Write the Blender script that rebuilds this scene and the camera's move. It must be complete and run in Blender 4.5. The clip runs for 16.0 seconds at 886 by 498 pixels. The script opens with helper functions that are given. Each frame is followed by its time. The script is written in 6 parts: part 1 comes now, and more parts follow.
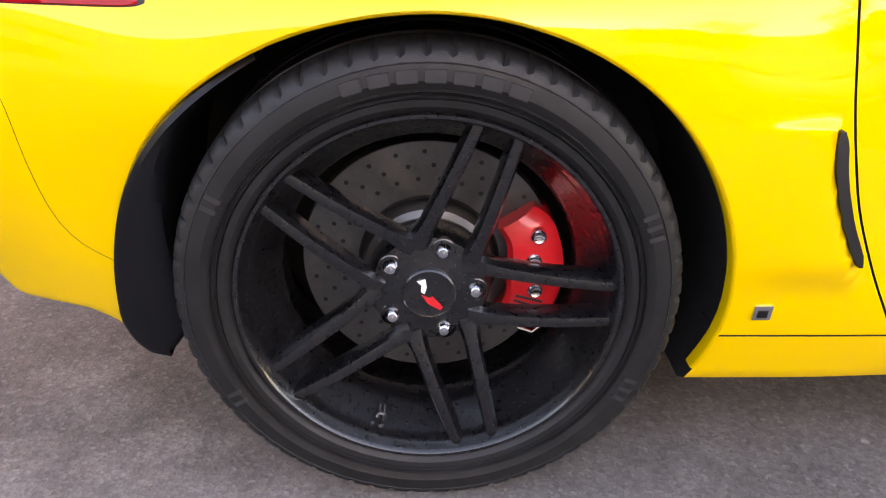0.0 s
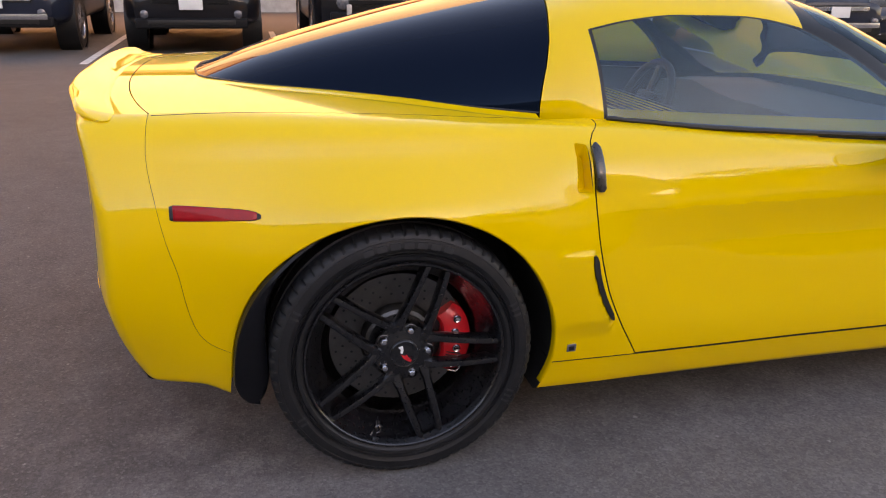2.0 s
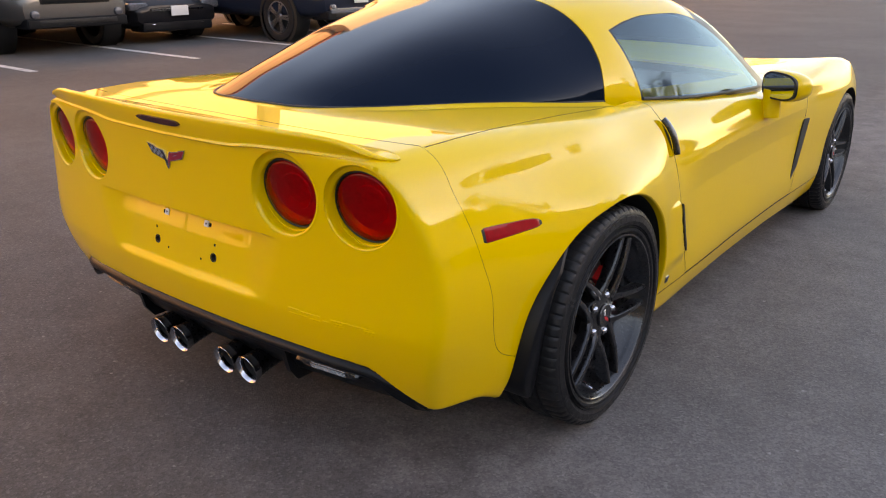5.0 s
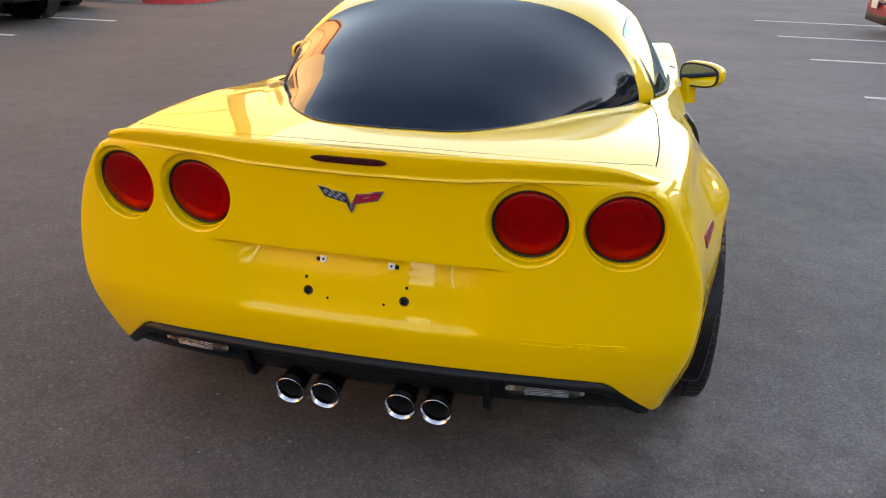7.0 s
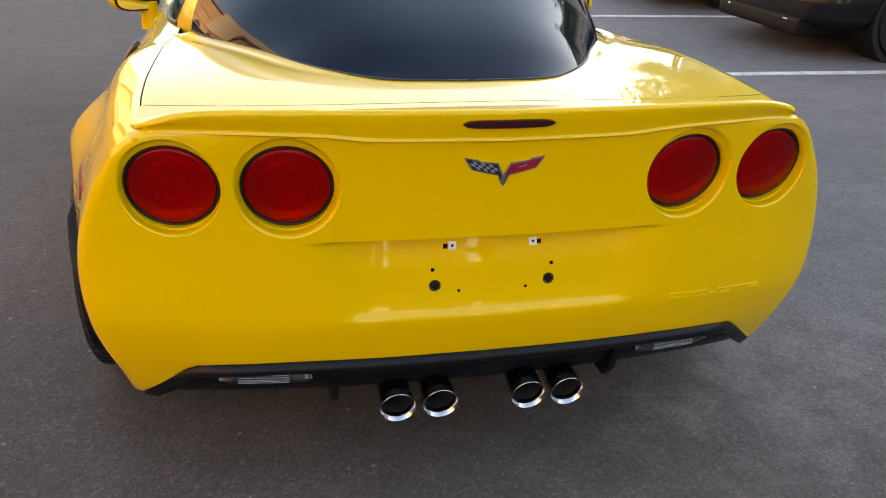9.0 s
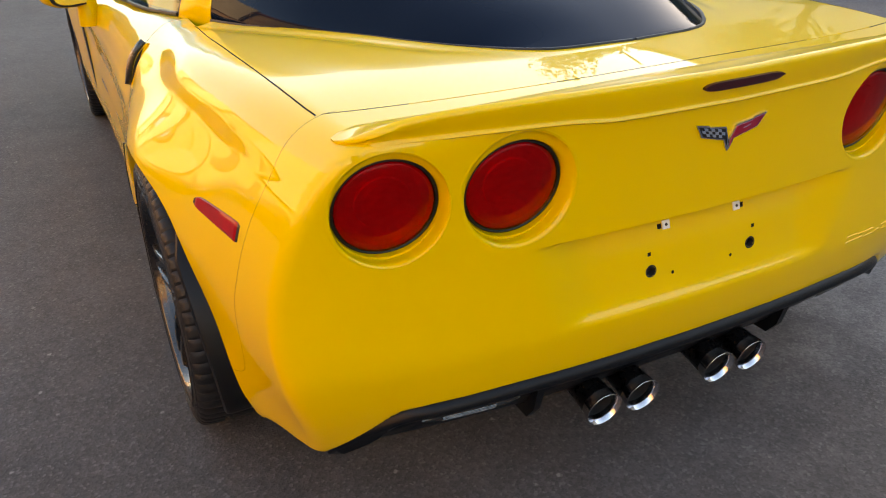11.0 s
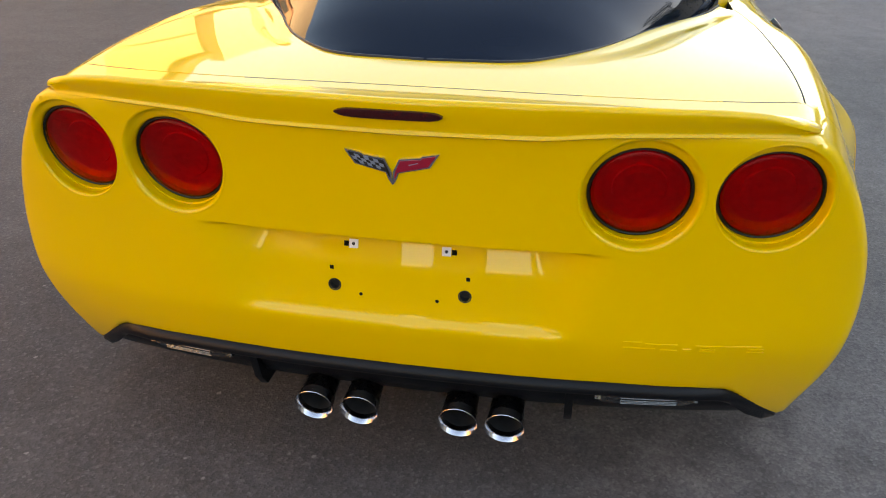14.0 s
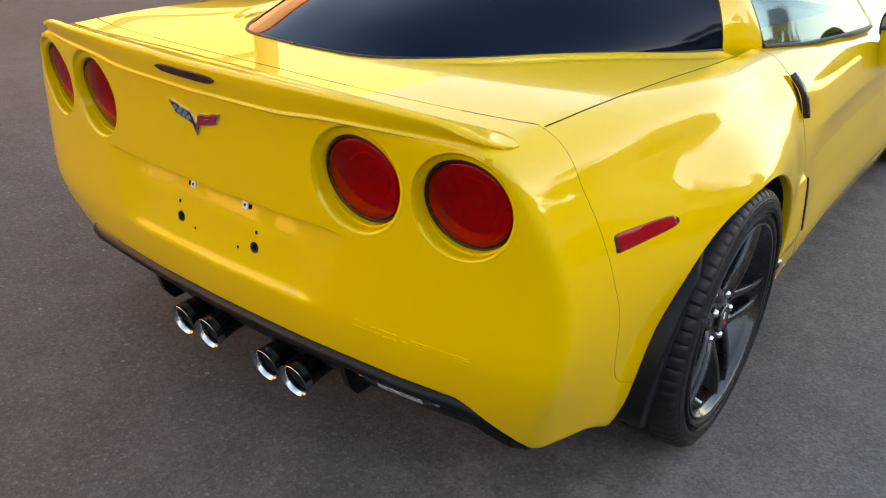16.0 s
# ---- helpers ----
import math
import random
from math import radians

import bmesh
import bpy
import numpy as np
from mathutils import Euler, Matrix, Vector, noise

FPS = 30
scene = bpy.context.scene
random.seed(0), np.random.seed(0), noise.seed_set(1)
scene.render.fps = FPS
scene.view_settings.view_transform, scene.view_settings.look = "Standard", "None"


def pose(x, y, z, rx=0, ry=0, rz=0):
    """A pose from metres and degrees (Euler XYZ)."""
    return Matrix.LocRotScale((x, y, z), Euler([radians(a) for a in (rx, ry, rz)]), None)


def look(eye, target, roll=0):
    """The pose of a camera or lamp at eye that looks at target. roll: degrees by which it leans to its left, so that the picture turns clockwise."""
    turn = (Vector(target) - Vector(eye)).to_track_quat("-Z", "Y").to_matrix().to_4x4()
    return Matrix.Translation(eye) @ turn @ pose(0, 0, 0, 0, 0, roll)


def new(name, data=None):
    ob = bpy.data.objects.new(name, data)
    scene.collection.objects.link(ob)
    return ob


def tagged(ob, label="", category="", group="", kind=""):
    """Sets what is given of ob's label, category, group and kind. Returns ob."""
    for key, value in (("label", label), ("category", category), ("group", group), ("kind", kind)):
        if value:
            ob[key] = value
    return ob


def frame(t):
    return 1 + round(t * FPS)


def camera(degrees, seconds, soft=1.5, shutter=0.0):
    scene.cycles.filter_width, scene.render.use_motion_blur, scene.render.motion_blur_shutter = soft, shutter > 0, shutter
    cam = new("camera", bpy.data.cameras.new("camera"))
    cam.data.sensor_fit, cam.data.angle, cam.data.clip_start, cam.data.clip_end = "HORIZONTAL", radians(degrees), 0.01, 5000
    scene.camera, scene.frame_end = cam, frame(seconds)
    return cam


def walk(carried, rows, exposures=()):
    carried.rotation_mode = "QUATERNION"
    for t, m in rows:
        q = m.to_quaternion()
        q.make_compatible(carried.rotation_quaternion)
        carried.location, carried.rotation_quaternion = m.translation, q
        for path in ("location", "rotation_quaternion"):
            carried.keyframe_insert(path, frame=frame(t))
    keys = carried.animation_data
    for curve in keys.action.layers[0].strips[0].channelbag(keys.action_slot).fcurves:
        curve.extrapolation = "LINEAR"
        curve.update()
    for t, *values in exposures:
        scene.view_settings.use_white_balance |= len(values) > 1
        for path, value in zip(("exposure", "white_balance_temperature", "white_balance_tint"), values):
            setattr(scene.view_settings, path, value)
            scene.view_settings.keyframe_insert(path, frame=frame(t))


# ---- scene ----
cam = camera(58.0, 16.0, soft=1.1)
PATH = [
    (0, (1.810, -0.004, 0.831), (0.017, 0.038, -0.053), 0.70),
    (0.5, (1.985, -0.014, 0.966), (0.194, 0.040, 0.077), 0.80),
    (1, (2.247, -0.057, 1.111), (0.426, 0.038, 0.291), 0.60),
    (1.5, (2.515, -0.140, 1.176), (0.657, 0.087, 0.471), 0.50),
    (2, (2.640, -0.333, 1.219), (0.809, 0.118, 0.552), 0.90),
    (2.5, (2.667, -0.594, 1.235), (0.895, 0.058, 0.575), 1.50),
    (3, (2.521, -0.878, 1.241), (0.835, -0.044, 0.562), 1.80),
    (3.5, (2.387, -1.177, 1.258), (0.834, -0.109, 0.590), 1.70),
    (4, (2.268, -1.480, 1.277), (0.845, -0.242, 0.612), 1.30),
    (4.2, (2.178, -1.574, 1.260), (0.791, -0.295, 0.598), 0.70),
    (4.72, (1.962, -1.840, 1.278), (0.731, -0.419, 0.604), 0.34),
    (5.25, (1.676, -2.033, 1.305), (0.604, -0.498, 0.612), -0.16),
    (5.78, (1.352, -2.180, 1.335), (0.452, -0.545, 0.623), -0.33),
    (6.3, (1.022, -2.312, 1.362), (0.326, -0.582, 0.638), 0.30),
    (6.5, (0.900, -2.368, 1.358), (0.292, -0.605, 0.635), 1.10),
    (7, (0.598, -2.479, 1.390), (0.202, -0.662, 0.656), 1.60),
    (7.5, (0.324, -2.465, 1.347), (0.133, -0.612, 0.620), 2.20),
    (8, (0.067, -2.389, 1.346), (0.109, -0.554, 0.551), 3.40),
    (8.5, (-0.227, -2.361, 1.334), (0.039, -0.547, 0.533), 3.30),
    (9, (-0.460, -2.201, 1.326), (-0.038, -0.441, 0.476), 2.50),
    (9.5, (-0.668, -2.035, 1.321), (-0.123, -0.319, 0.450), 1.80),
    (10, (-0.874, -1.904, 1.309), (-0.200, -0.247, 0.415), 0.30),
    (10.2, (-0.934, -1.873, 1.306), (-0.225, -0.235, 0.403), -0.30),
    (10.72, (-1.063, -1.780, 1.300), (-0.282, -0.192, 0.370), -1.15),
    (11.25, (-1.058, -1.758, 1.284), (-0.293, -0.165, 0.351), -0.93),
    (11.78, (-0.921, -1.784, 1.277), (-0.271, -0.143, 0.342), -0.32),
    (12.3, (-0.666, -1.832, 1.293), (-0.234, -0.129, 0.338), 0.00),
    (12.5, (-0.555, -1.850, 1.305), (-0.227, -0.126, 0.345), 0.40),
    (13, (-0.274, -1.916, 1.314), (-0.178, -0.164, 0.355), 0.30),
    (13.5, (0.008, -1.974, 1.328), (-0.091, -0.221, 0.371), 0.00),
    (14, (0.319, -2.002, 1.327), (-0.004, -0.273, 0.376), 0.00),
    (14.5, (0.621, -1.987, 1.326), (0.074, -0.309, 0.385), 0.40),
    (15, (0.908, -1.954, 1.323), (0.191, -0.323, 0.415), 1.30),
    (15.5, (1.170, -1.880, 1.308), (0.261, -0.332, 0.426), 1.50),
    (16, (1.362, -1.723, 1.305), (0.285, -0.291, 0.416), 1.70),
]
LIGHT = [(0, 3.5, 9400, 30), (0.5, 3.05, 9200, 31), (1, 2.6, 9000, 31), (1.5, 2.38, 9000, 31), (4, 2.32, 9100, 29), (6.5, 2.40, 8900, 21), (10, 2.42, 8800, 17), (12.5, 2.44, 8800, 16), (16, 2.48, 8800, 17)]
walk(cam, [(t, look(eye, target, roll)) for t, eye, target, roll in PATH], LIGHT)

# ---------------------------------------------------------------- world, sun, exposure
SUN_EL, SUN_AZ = radians(16), radians(71)          # the low sun stands behind the unseen block added to the north-east
world = bpy.data.worlds.new("world")
scene.world = world
world.use_nodes = True
wn = world.node_tree.nodes
sky = wn.new("ShaderNodeTexSky")
sky.sky_type, sky.sun_disc, sky.sun_elevation, sky.sun_rotation = "NISHITA", False, SUN_EL, SUN_AZ
sky.air_density, sky.dust_density, sky.ozone_density = 1.0, 0.55, 1.0
wn["Background"].inputs["Strength"].default_value = 0.15
world.node_tree.links.new(sky.outputs["Color"], wn["Background"].inputs["Color"])
sun = new("sun", bpy.data.lights.new("sun", "SUN"))
sun.data.energy, sun.data.angle, sun.data.color = 3.8, radians(0.5), (1.0, 0.83, 0.63)
sun.matrix_world = look((0, 0, 30), (-math.sin(SUN_AZ) * math.cos(SUN_EL), -math.cos(SUN_AZ) * math.cos(SUN_EL), 30 - math.sin(SUN_EL)))


# ---------------------------------------------------------------- materials
def material(name, colour, rough=0.5, metal=0.0, coat=0.0, spec=0.5, coat_rough=0.03, vary=0.0, vary_scale=8.0, bump=0.0, bump_scale=200.0,
             rough_vary=0.0, fine=0.6, ior=1.45):
    """A procedural surface: colour with mottling at two scales, roughness variation and fine relief."""
    m = bpy.data.materials.new(name)
    m.use_nodes = True
    nt = m.node_tree
    n, ln = nt.nodes, nt.links
    b = n["Principled BSDF"]
    b.inputs["Base Color"].default_value = (*colour, 1)
    b.inputs["Roughness"].default_value, b.inputs["Metallic"].default_value = rough, metal
    b.inputs["Coat Weight"].default_value, b.inputs["Coat Roughness"].default_value = coat, coat_rough
    b.inputs["Specular IOR Level"].default_value = spec
    b.inputs["IOR"].default_value = ior
    tc = n.new("ShaderNodeTexCoord")

    def noise_tex(scale, detail=4.0, rough_=0.6):
        t = n.new("ShaderNodeTexNoise")
        t.inputs["Scale"].default_value, t.inputs["Detail"].default_value, t.inputs["Roughness"].default_value = scale, detail, rough_
        ln.new(tc.outputs["Object"], t.inputs["Vector"])
        return t.outputs["Fac"]

    def ramp(fac, lo, hi, a, c):
        r = n.new("ShaderNodeMapRange")
        r.inputs["From Min"].default_value, r.inputs["From Max"].default_value = lo, hi
        r.inputs["To Min"].default_value, r.inputs["To Max"].default_value = a, c
        ln.new(fac, r.inputs["Value"])
        return r.outputs["Result"]

    if vary:
        both = n.new("ShaderNodeMath")
        both.operation = "MULTIPLY"
        ln.new(ramp(noise_tex(vary_scale), 0.3, 0.7, 1 - vary, 1 + vary), both.inputs[0])
        ln.new(ramp(noise_tex(vary_scale * 14, 2.0), 0.3, 0.7, 1 - vary * fine, 1 + vary * fine), both.inputs[1])
        mul = n.new("ShaderNodeVectorMath")
        mul.operation = "SCALE"
        mul.inputs[0].default_value = colour
        ln.new(both.outputs[0], mul.inputs["Scale"])
        ln.new(mul.outputs["Vector"], b.inputs["Base Color"])
    if rough_vary:
        ln.new(ramp(noise_tex(vary_scale * 2.3, 5.0), 0.3, 0.7, max(0.02, rough - rough_vary), rough + rough_vary), b.inputs["Roughness"])
    if bump:
        bp = n.new("ShaderNodeBump")
        bp.inputs["Strength"].default_value, bp.inputs["Distance"].default_value = bump, 0.002
        ln.new(noise_tex(bump_scale, 3.0), bp.inputs["Height"])
        ln.new(bp.outputs["Normal"], b.inputs["Normal"])
    return m


YELLOW = material("yellow_paint", (0.80, 0.505, 0.003), 0.45, coat=0.88, coat_rough=0.012, vary=0.015, vary_scale=900, spec=0.06)
LINER = material("wheel_liner", (0.012, 0.012, 0.013), 0.75, vary=0.3, vary_scale=20)
BLACK_PLASTIC = material("black_plastic", (0.005, 0.0055, 0.007), 0.36, spec=0.26, vary=0.15, vary_scale=30, bump=0.12, bump_scale=900)
GASKET = material("rubber_gasket", (0.010, 0.010, 0.011), 0.5)
RUBBER = material("tyre_rubber", (0.012, 0.012, 0.013), 0.46, spec=0.32, vary=0.25, vary_scale=25, rough_vary=0.12, bump=0.25, bump_scale=500)
RUBBER_MARK = material("tyre_marking", (0.022, 0.022, 0.024), 0.5, vary=0.2, vary_scale=60)
GLOSS_BLACK = material("gloss_black_alloy", (0.004, 0.004, 0.005), 0.30, coat=0.75, coat_rough=0.09, vary=0.1, vary_scale=60, spec=0.5, rough_vary=0.06)
MARK_BLACK = material("satin_black", (0.006, 0.006, 0.006), 0.5)
CHROME = material("chrome", (0.60, 0.60, 0.63), 0.18, metal=1.0, rough_vary=0.05, vary_scale=40)
SATIN_STEEL = material("satin_steel", (0.30, 0.30, 0.31), 0.3, metal=1.0, rough_vary=0.1, vary_scale=50)
SOOT = material("sooted_pipe", (0.012, 0.012, 0.012), 0.7, vary=0.3, vary_scale=60)
PIPE = material("burnished_pipe", (0.05, 0.05, 0.055), 0.3, metal=1.0, rough_vary=0.1, vary_scale=40)
DISC = material("brake_disc_steel", (0.13, 0.127, 0.125), 0.42, metal=1.0, vary=0.12, vary_scale=40, rough_vary=0.1)
CALIPER_RED = material("caliper_red", (0.62, 0.015, 0.02), 0.35, coat=0.4, vary=0.06, vary_scale=50)
SIDE_RED = material("side_lens", (0.34, 0.003, 0.008), 0.3, coat=0.35, spec=0.15, vary=0.1, vary_scale=60)
LENS_DARK_RED = material("dark_red_lens", (0.045, 0.002, 0.004), 0.2, coat=0.4, vary=0.1, vary_scale=60)
RIB_GREY = material("rib_clear", (0.16, 0.165, 0.17), 0.25, metal=0.8, vary=0.6, vary_scale=45)
LENS_CLEAR = material("clear_lamp_lens", (0.018, 0.019, 0.020), 0.2, coat=0.4, vary=0.35, vary_scale=90)
TINT = material("tinted_glass", (0.003, 0.0062, 0.0135), 0.04, coat=0.0, spec=0.11, ior=1.5)
TINT.node_tree.nodes["Principled BSDF"].inputs["Specular Tint"].default_value = (0.30, 0.58, 1.0, 1)
WHITE = material("white_plastic", (0.78, 0.78, 0.76), 0.4, vary=0.05)
FLAG_PALE = material("flag_pale_blue", (0.20, 0.25, 0.32), 0.35, vary=0.05)
FLAG_RED = material("flag_red", (0.30, 0.006, 0.028), 0.35, coat=0.4, vary=0.06, vary_scale=50)
SEAT = material("grey_leather", (0.20, 0.20, 0.21), 0.55, vary=0.12, vary_scale=30, bump=0.2, bump_scale=300)
DASH = material("dash_vinyl", (0.025, 0.025, 0.028), 0.6, vary=0.12, vary_scale=30)
MIRROR = material("mirror_glass", (0.8, 0.82, 0.85), 0.02, metal=1.0)


def window_glass(name, tint, mix, sheen=(1, 1, 1)):
    """Thin pane: part clear, part reflecting."""
    m = bpy.data.materials.new(name)
    m.use_nodes = True
    n, ln = m.node_tree.nodes, m.node_tree.links
    n.remove(n["Principled BSDF"])
    clear, gloss, add, fres = n.new("ShaderNodeBsdfTransparent"), n.new("ShaderNodeBsdfGlossy"), n.new("ShaderNodeMixShader"), n.new("ShaderNodeFresnel")
    clear.inputs["Color"].default_value = (*tint, 1)
    gloss.inputs["Roughness"].default_value = 0.01
    gloss.inputs["Color"].default_value = (*sheen, 1)
    fres.inputs["IOR"].default_value = mix
    ln.new(fres.outputs["Fac"], add.inputs["Fac"])
    ln.new(clear.outputs["BSDF"], add.inputs[1])
    ln.new(gloss.outputs["BSDF"], add.inputs[2])
    ln.new(add.outputs["Shader"], n["Material Output"].inputs["Surface"])
    return m


PANE = window_glass("window_pane", (0.62, 0.74, 0.80), 1.62, (0.66, 0.90, 1.0))
SCREEN = window_glass("windscreen_glass", (0.45, 0.50, 0.54), 1.22, (0.7, 0.9, 1.0))
LENS_RED = window_glass("red_lamp_lens", (0.74, 0.002, 0.028), 1.3)
REFLECTOR = material("lamp_reflector", (0.82, 0.82, 0.82), 0.34, metal=0.45, vary=0.12, vary_scale=90, rough_vary=0.08)


# ---------------------------------------------------------------- mesh helpers
def mesh_object(name, verts, faces, mat, parent=None, label="", smooth=True, sharp=35):
    """One mesh object from vertices and faces, shaded smooth with hard edges kept."""
    me = bpy.data.meshes.new(name)
    me.from_pydata([tuple(map(float, v)) for v in verts], [], [tuple(int(i) for i in f) for f in faces])
    me.materials.append(mat)
    return finish(name, me, parent, label, smooth, sharp)


def finish(name, me, parent=None, label="", smooth=True, sharp=35):
    if smooth:
        me.polygons.foreach_set("use_smooth", [True] * len(me.polygons))
        if sharp:
            me.set_sharp_from_angle(angle=radians(sharp))
    me.update()
    ob = new(name, me)
    if parent:
        ob.parent = parent
    if label:
        tagged(ob, label)
    return ob


def part(name, bm, mat, parent, label="", smooth=True, sharp=35):
    """Links a bmesh as one mesh object under a thing or a part."""
    me = bpy.data.meshes.new(name)
    bmesh.ops.recalc_face_normals(bm, faces=bm.faces)
    bm.to_mesh(me)
    bm.free()
    me.materials.append(mat)
    return finish(name, me, parent, label, smooth, sharp)


def empty(name, m=Matrix()):
    ob = new(name)
    ob.empty_display_size = 0.1
    ob.matrix_world = m
    return ob


def add_box(bm, x0, x1, y0, y1, z0, z1, bevel=0.0, m=None, segments=2):
    r = bmesh.ops.create_cube(bm, size=1.0, matrix=Matrix.Translation(((x0 + x1) / 2, (y0 + y1) / 2, (z0 + z1) / 2)) @ Matrix.Diagonal((x1 - x0, y1 - y0, z1 - z0, 1)))
    vs = r["verts"]
    if bevel:
        es = list({e for v in vs for e in v.link_edges})
        out = bmesh.ops.bevel(bm, geom=es, offset=bevel, segments=segments, profile=0.7, affect="EDGES")
        vs = list({v for f in out["faces"] for v in f.verts} | {v for v in vs if v.is_valid})
    if m is not None:
        bmesh.ops.transform(bm, matrix=m, verts=vs)
    return vs


def add_revolve(bm, profile, segments=48, axis="X", m=None, start=0.0, sweep=2 * math.pi):
    """Turns a profile of (along, radius) round an axis."""
    closed = abs(sweep - 2 * math.pi) < 1e-6
    rings, n = [], segments if closed else segments + 1
    for i in range(n):
        a = start + sweep * i / segments
        ring = []
        for h, r in profile:
            c, s = r * math.cos(a), r * math.sin(a)
            co = Vector((h, c, s)) if axis == "X" else Vector((c, h, s)) if axis == "Y" else Vector((c, s, h))
            ring.append(bm.verts.new(m @ co if m is not None else co))
        rings.append(ring)
    for i in range(segments):
        a, b = rings[i], rings[(i + 1) % n]
        for j in range(len(profile) - 1):
            bm.faces.new((a[j], a[j + 1], b[j + 1], b[j]))
    return rings


def add_prism(bm, outline, lo, hi, put):
    """A closed outline of 2D points pushed between two depths; put(u, v, depth) gives the place."""
    a = [bm.verts.new(put(u, v, lo)) for u, v in outline]
    b = [bm.verts.new(put(u, v, hi)) for u, v in outline]
    bm.faces.new(a)
    bm.faces.new(list(reversed(b)))
    for i in range(len(a)):
        j = (i + 1) % len(a)
        bm.faces.new((a[i], b[i], b[j], a[j]))


def add_tube(bm, pts, radius, segments=8, caps=True):
    pts = [Vector(p) for p in pts]
    rings = []
    for i, p in enumerate(pts):
        d = (pts[min(i + 1, len(pts) - 1)] - pts[max(i - 1, 0)]).normalized()
        side = d.cross(Vector((0, 0, 1)) if abs(d.z) < 0.9 else Vector((1, 0, 0))).normalized()
        up = side.cross(d)
        rings.append([bm.verts.new(p + radius * (math.cos(2 * math.pi * k / segments) * side + math.sin(2 * math.pi * k / segments) * up)) for k in range(segments)])
    for a, b in zip(rings, rings[1:]):
        for k in range(segments):
            bm.faces.new((a[k], a[(k + 1) % segments], b[(k + 1) % segments], b[k]))
    if caps:
        bm.faces.new(list(reversed(rings[0])))
        bm.faces.new(rings[-1])


def rail(xs, ys):
    """A smooth curve through knots that never overshoots them."""
    xs, ys = np.array(xs, float), np.array(ys, float)
    h, d = np.diff(xs), np.diff(ys) / np.diff(xs)
    s = np.zeros(len(xs))
    for i in range(1, len(xs) - 1):
        if d[i - 1] * d[i] > 0:
            w1, w2 = 2 * h[i] + h[i - 1], h[i] + 2 * h[i - 1]
            s[i] = (w1 + w2) / (w1 / d[i - 1] + w2 / d[i])
    s[0], s[-1] = d[0], d[-1]

    def value(x):
        x = np.clip(np.asarray(x, float), xs[0], xs[-1])
        i = np.clip(np.searchsorted(xs, x) - 1, 0, len(xs) - 2)
        t = (x - xs[i]) / h[i]
        return (2 * t**3 - 3 * t**2 + 1) * ys[i] + (t**3 - 2 * t**2 + t) * h[i] * s[i] + (3 * t**2 - 2 * t**3) * ys[i + 1] + (t**3 - t**2) * h[i] * s[i + 1]

    return value


def step(x):
    x = np.clip(x, 0, 1)
    return x * x * (3 - 2 * x)


def smax(a, b, k):
    h = np.clip(0.5 + 0.5 * (a - b) / k, 0, 1)
    return b + (a - b) * h + k * h * (1 - h)


def boolean(ob, other, operation):
    """The mesh of ob cut by, or met with, another object; both stay unlinked afterwards."""
    mod = ob.modifiers.new("cut", "BOOLEAN")
    mod.object, mod.operation, mod.solver = other, operation, "EXACT"
    bpy.context.view_layer.update()
    me = bpy.data.meshes.new_from_object(ob.evaluated_get(bpy.context.evaluated_depsgraph_get()))
    ob.modifiers.clear()
    return me


def solid(verts, faces):
    """A helper solid for cutting."""
    me = bpy.data.meshes.new("cutter")
    me.from_pydata([tuple(map(float, v)) for v in verts], [], [tuple(int(i) for i in f) for f in faces])
    bm = bmesh.new()
    bm.from_mesh(me)
    bmesh.ops.remove_doubles(bm, verts=bm.verts, dist=2e-5)
    bmesh.ops.recalc_face_normals(bm, faces=bm.faces)
    bm.to_mesh(me)
    bm.free()
    return new("cutter", me)


def solid_bm(bm):
    bmesh.ops.recalc_face_normals(bm, faces=bm.faces)
    me = bpy.data.meshes.new("cutter")
    bm.to_mesh(me)
    bm.free()
    return new("cutter", me)


def discard(*obs):
    for o in obs:
        bpy.data.objects.remove(o)


# ---------------------------------------------------------------- the sports car: form of the body
# x to the car's right, y ahead from the rear axle, z up from the ground.
KNOTS = (-0.80, -0.68, -0.52, -0.30, 0.0, 0.30, 0.50, 0.75, 1.2, 1.6, 2.1, 2.69, 3.2, 3.7)
SIDE = [  # height, then the half width along the car
    (0.16, rail(KNOTS, (0.66, 0.715, 0.775, 0.835, 0.868, 0.880, 0.880, 0.872, 0.865, 0.865, 0.875, 0.87, 0.80, 0.60))),
    (0.26, rail(KNOTS, (0.695, 0.748, 0.810, 0.880, 0.906, 0.906, 0.906, 0.904, 0.895, 0.893, 0.902, 0.91, 0.84, 0.62))),
    (0.45, rail(KNOTS, (0.790, 0.824, 0.855, 0.897, 0.945, 0.935, 0.918, 0.900, 0.890, 0.888, 0.905, 0.93, 0.86, 0.64))),
    (0.60, rail(KNOTS, (0.796, 0.831, 0.858, 0.903, 0.957, 0.932, 0.902, 0.884, 0.874, 0.876, 0.902, 0.93, 0.86, 0.62))),
    (0.69, rail(KNOTS, (0.778, 0.811, 0.839, 0.876, 0.943, 0.908, 0.880, 0.876, 0.872, 0.876, 0.890, 0.915, 0.83, 0.58))),
    (0.79, rail(KNOTS, (0.736, 0.766, 0.795, 0.818, 0.846, 0.832, 0.836, 0.832, 0.836, 0.846, 0.852, 0.86, 0.76, 0.50))),
    (0.86, rail(KNOTS, (0.690, 0.716, 0.748, 0.778, 0.794, 0.764, 0.742, 0.735, 0.745, 0.755, 0.76, 0.76, 0.66, 0.40))),
    (0.95, rail(KNOTS, (0.56, 0.570, 0.580, 0.580, 0.590, 0.590, 0.590, 0.590, 0.600, 0.600, 0.60, 0.60, 0.50, 0.30))),
]
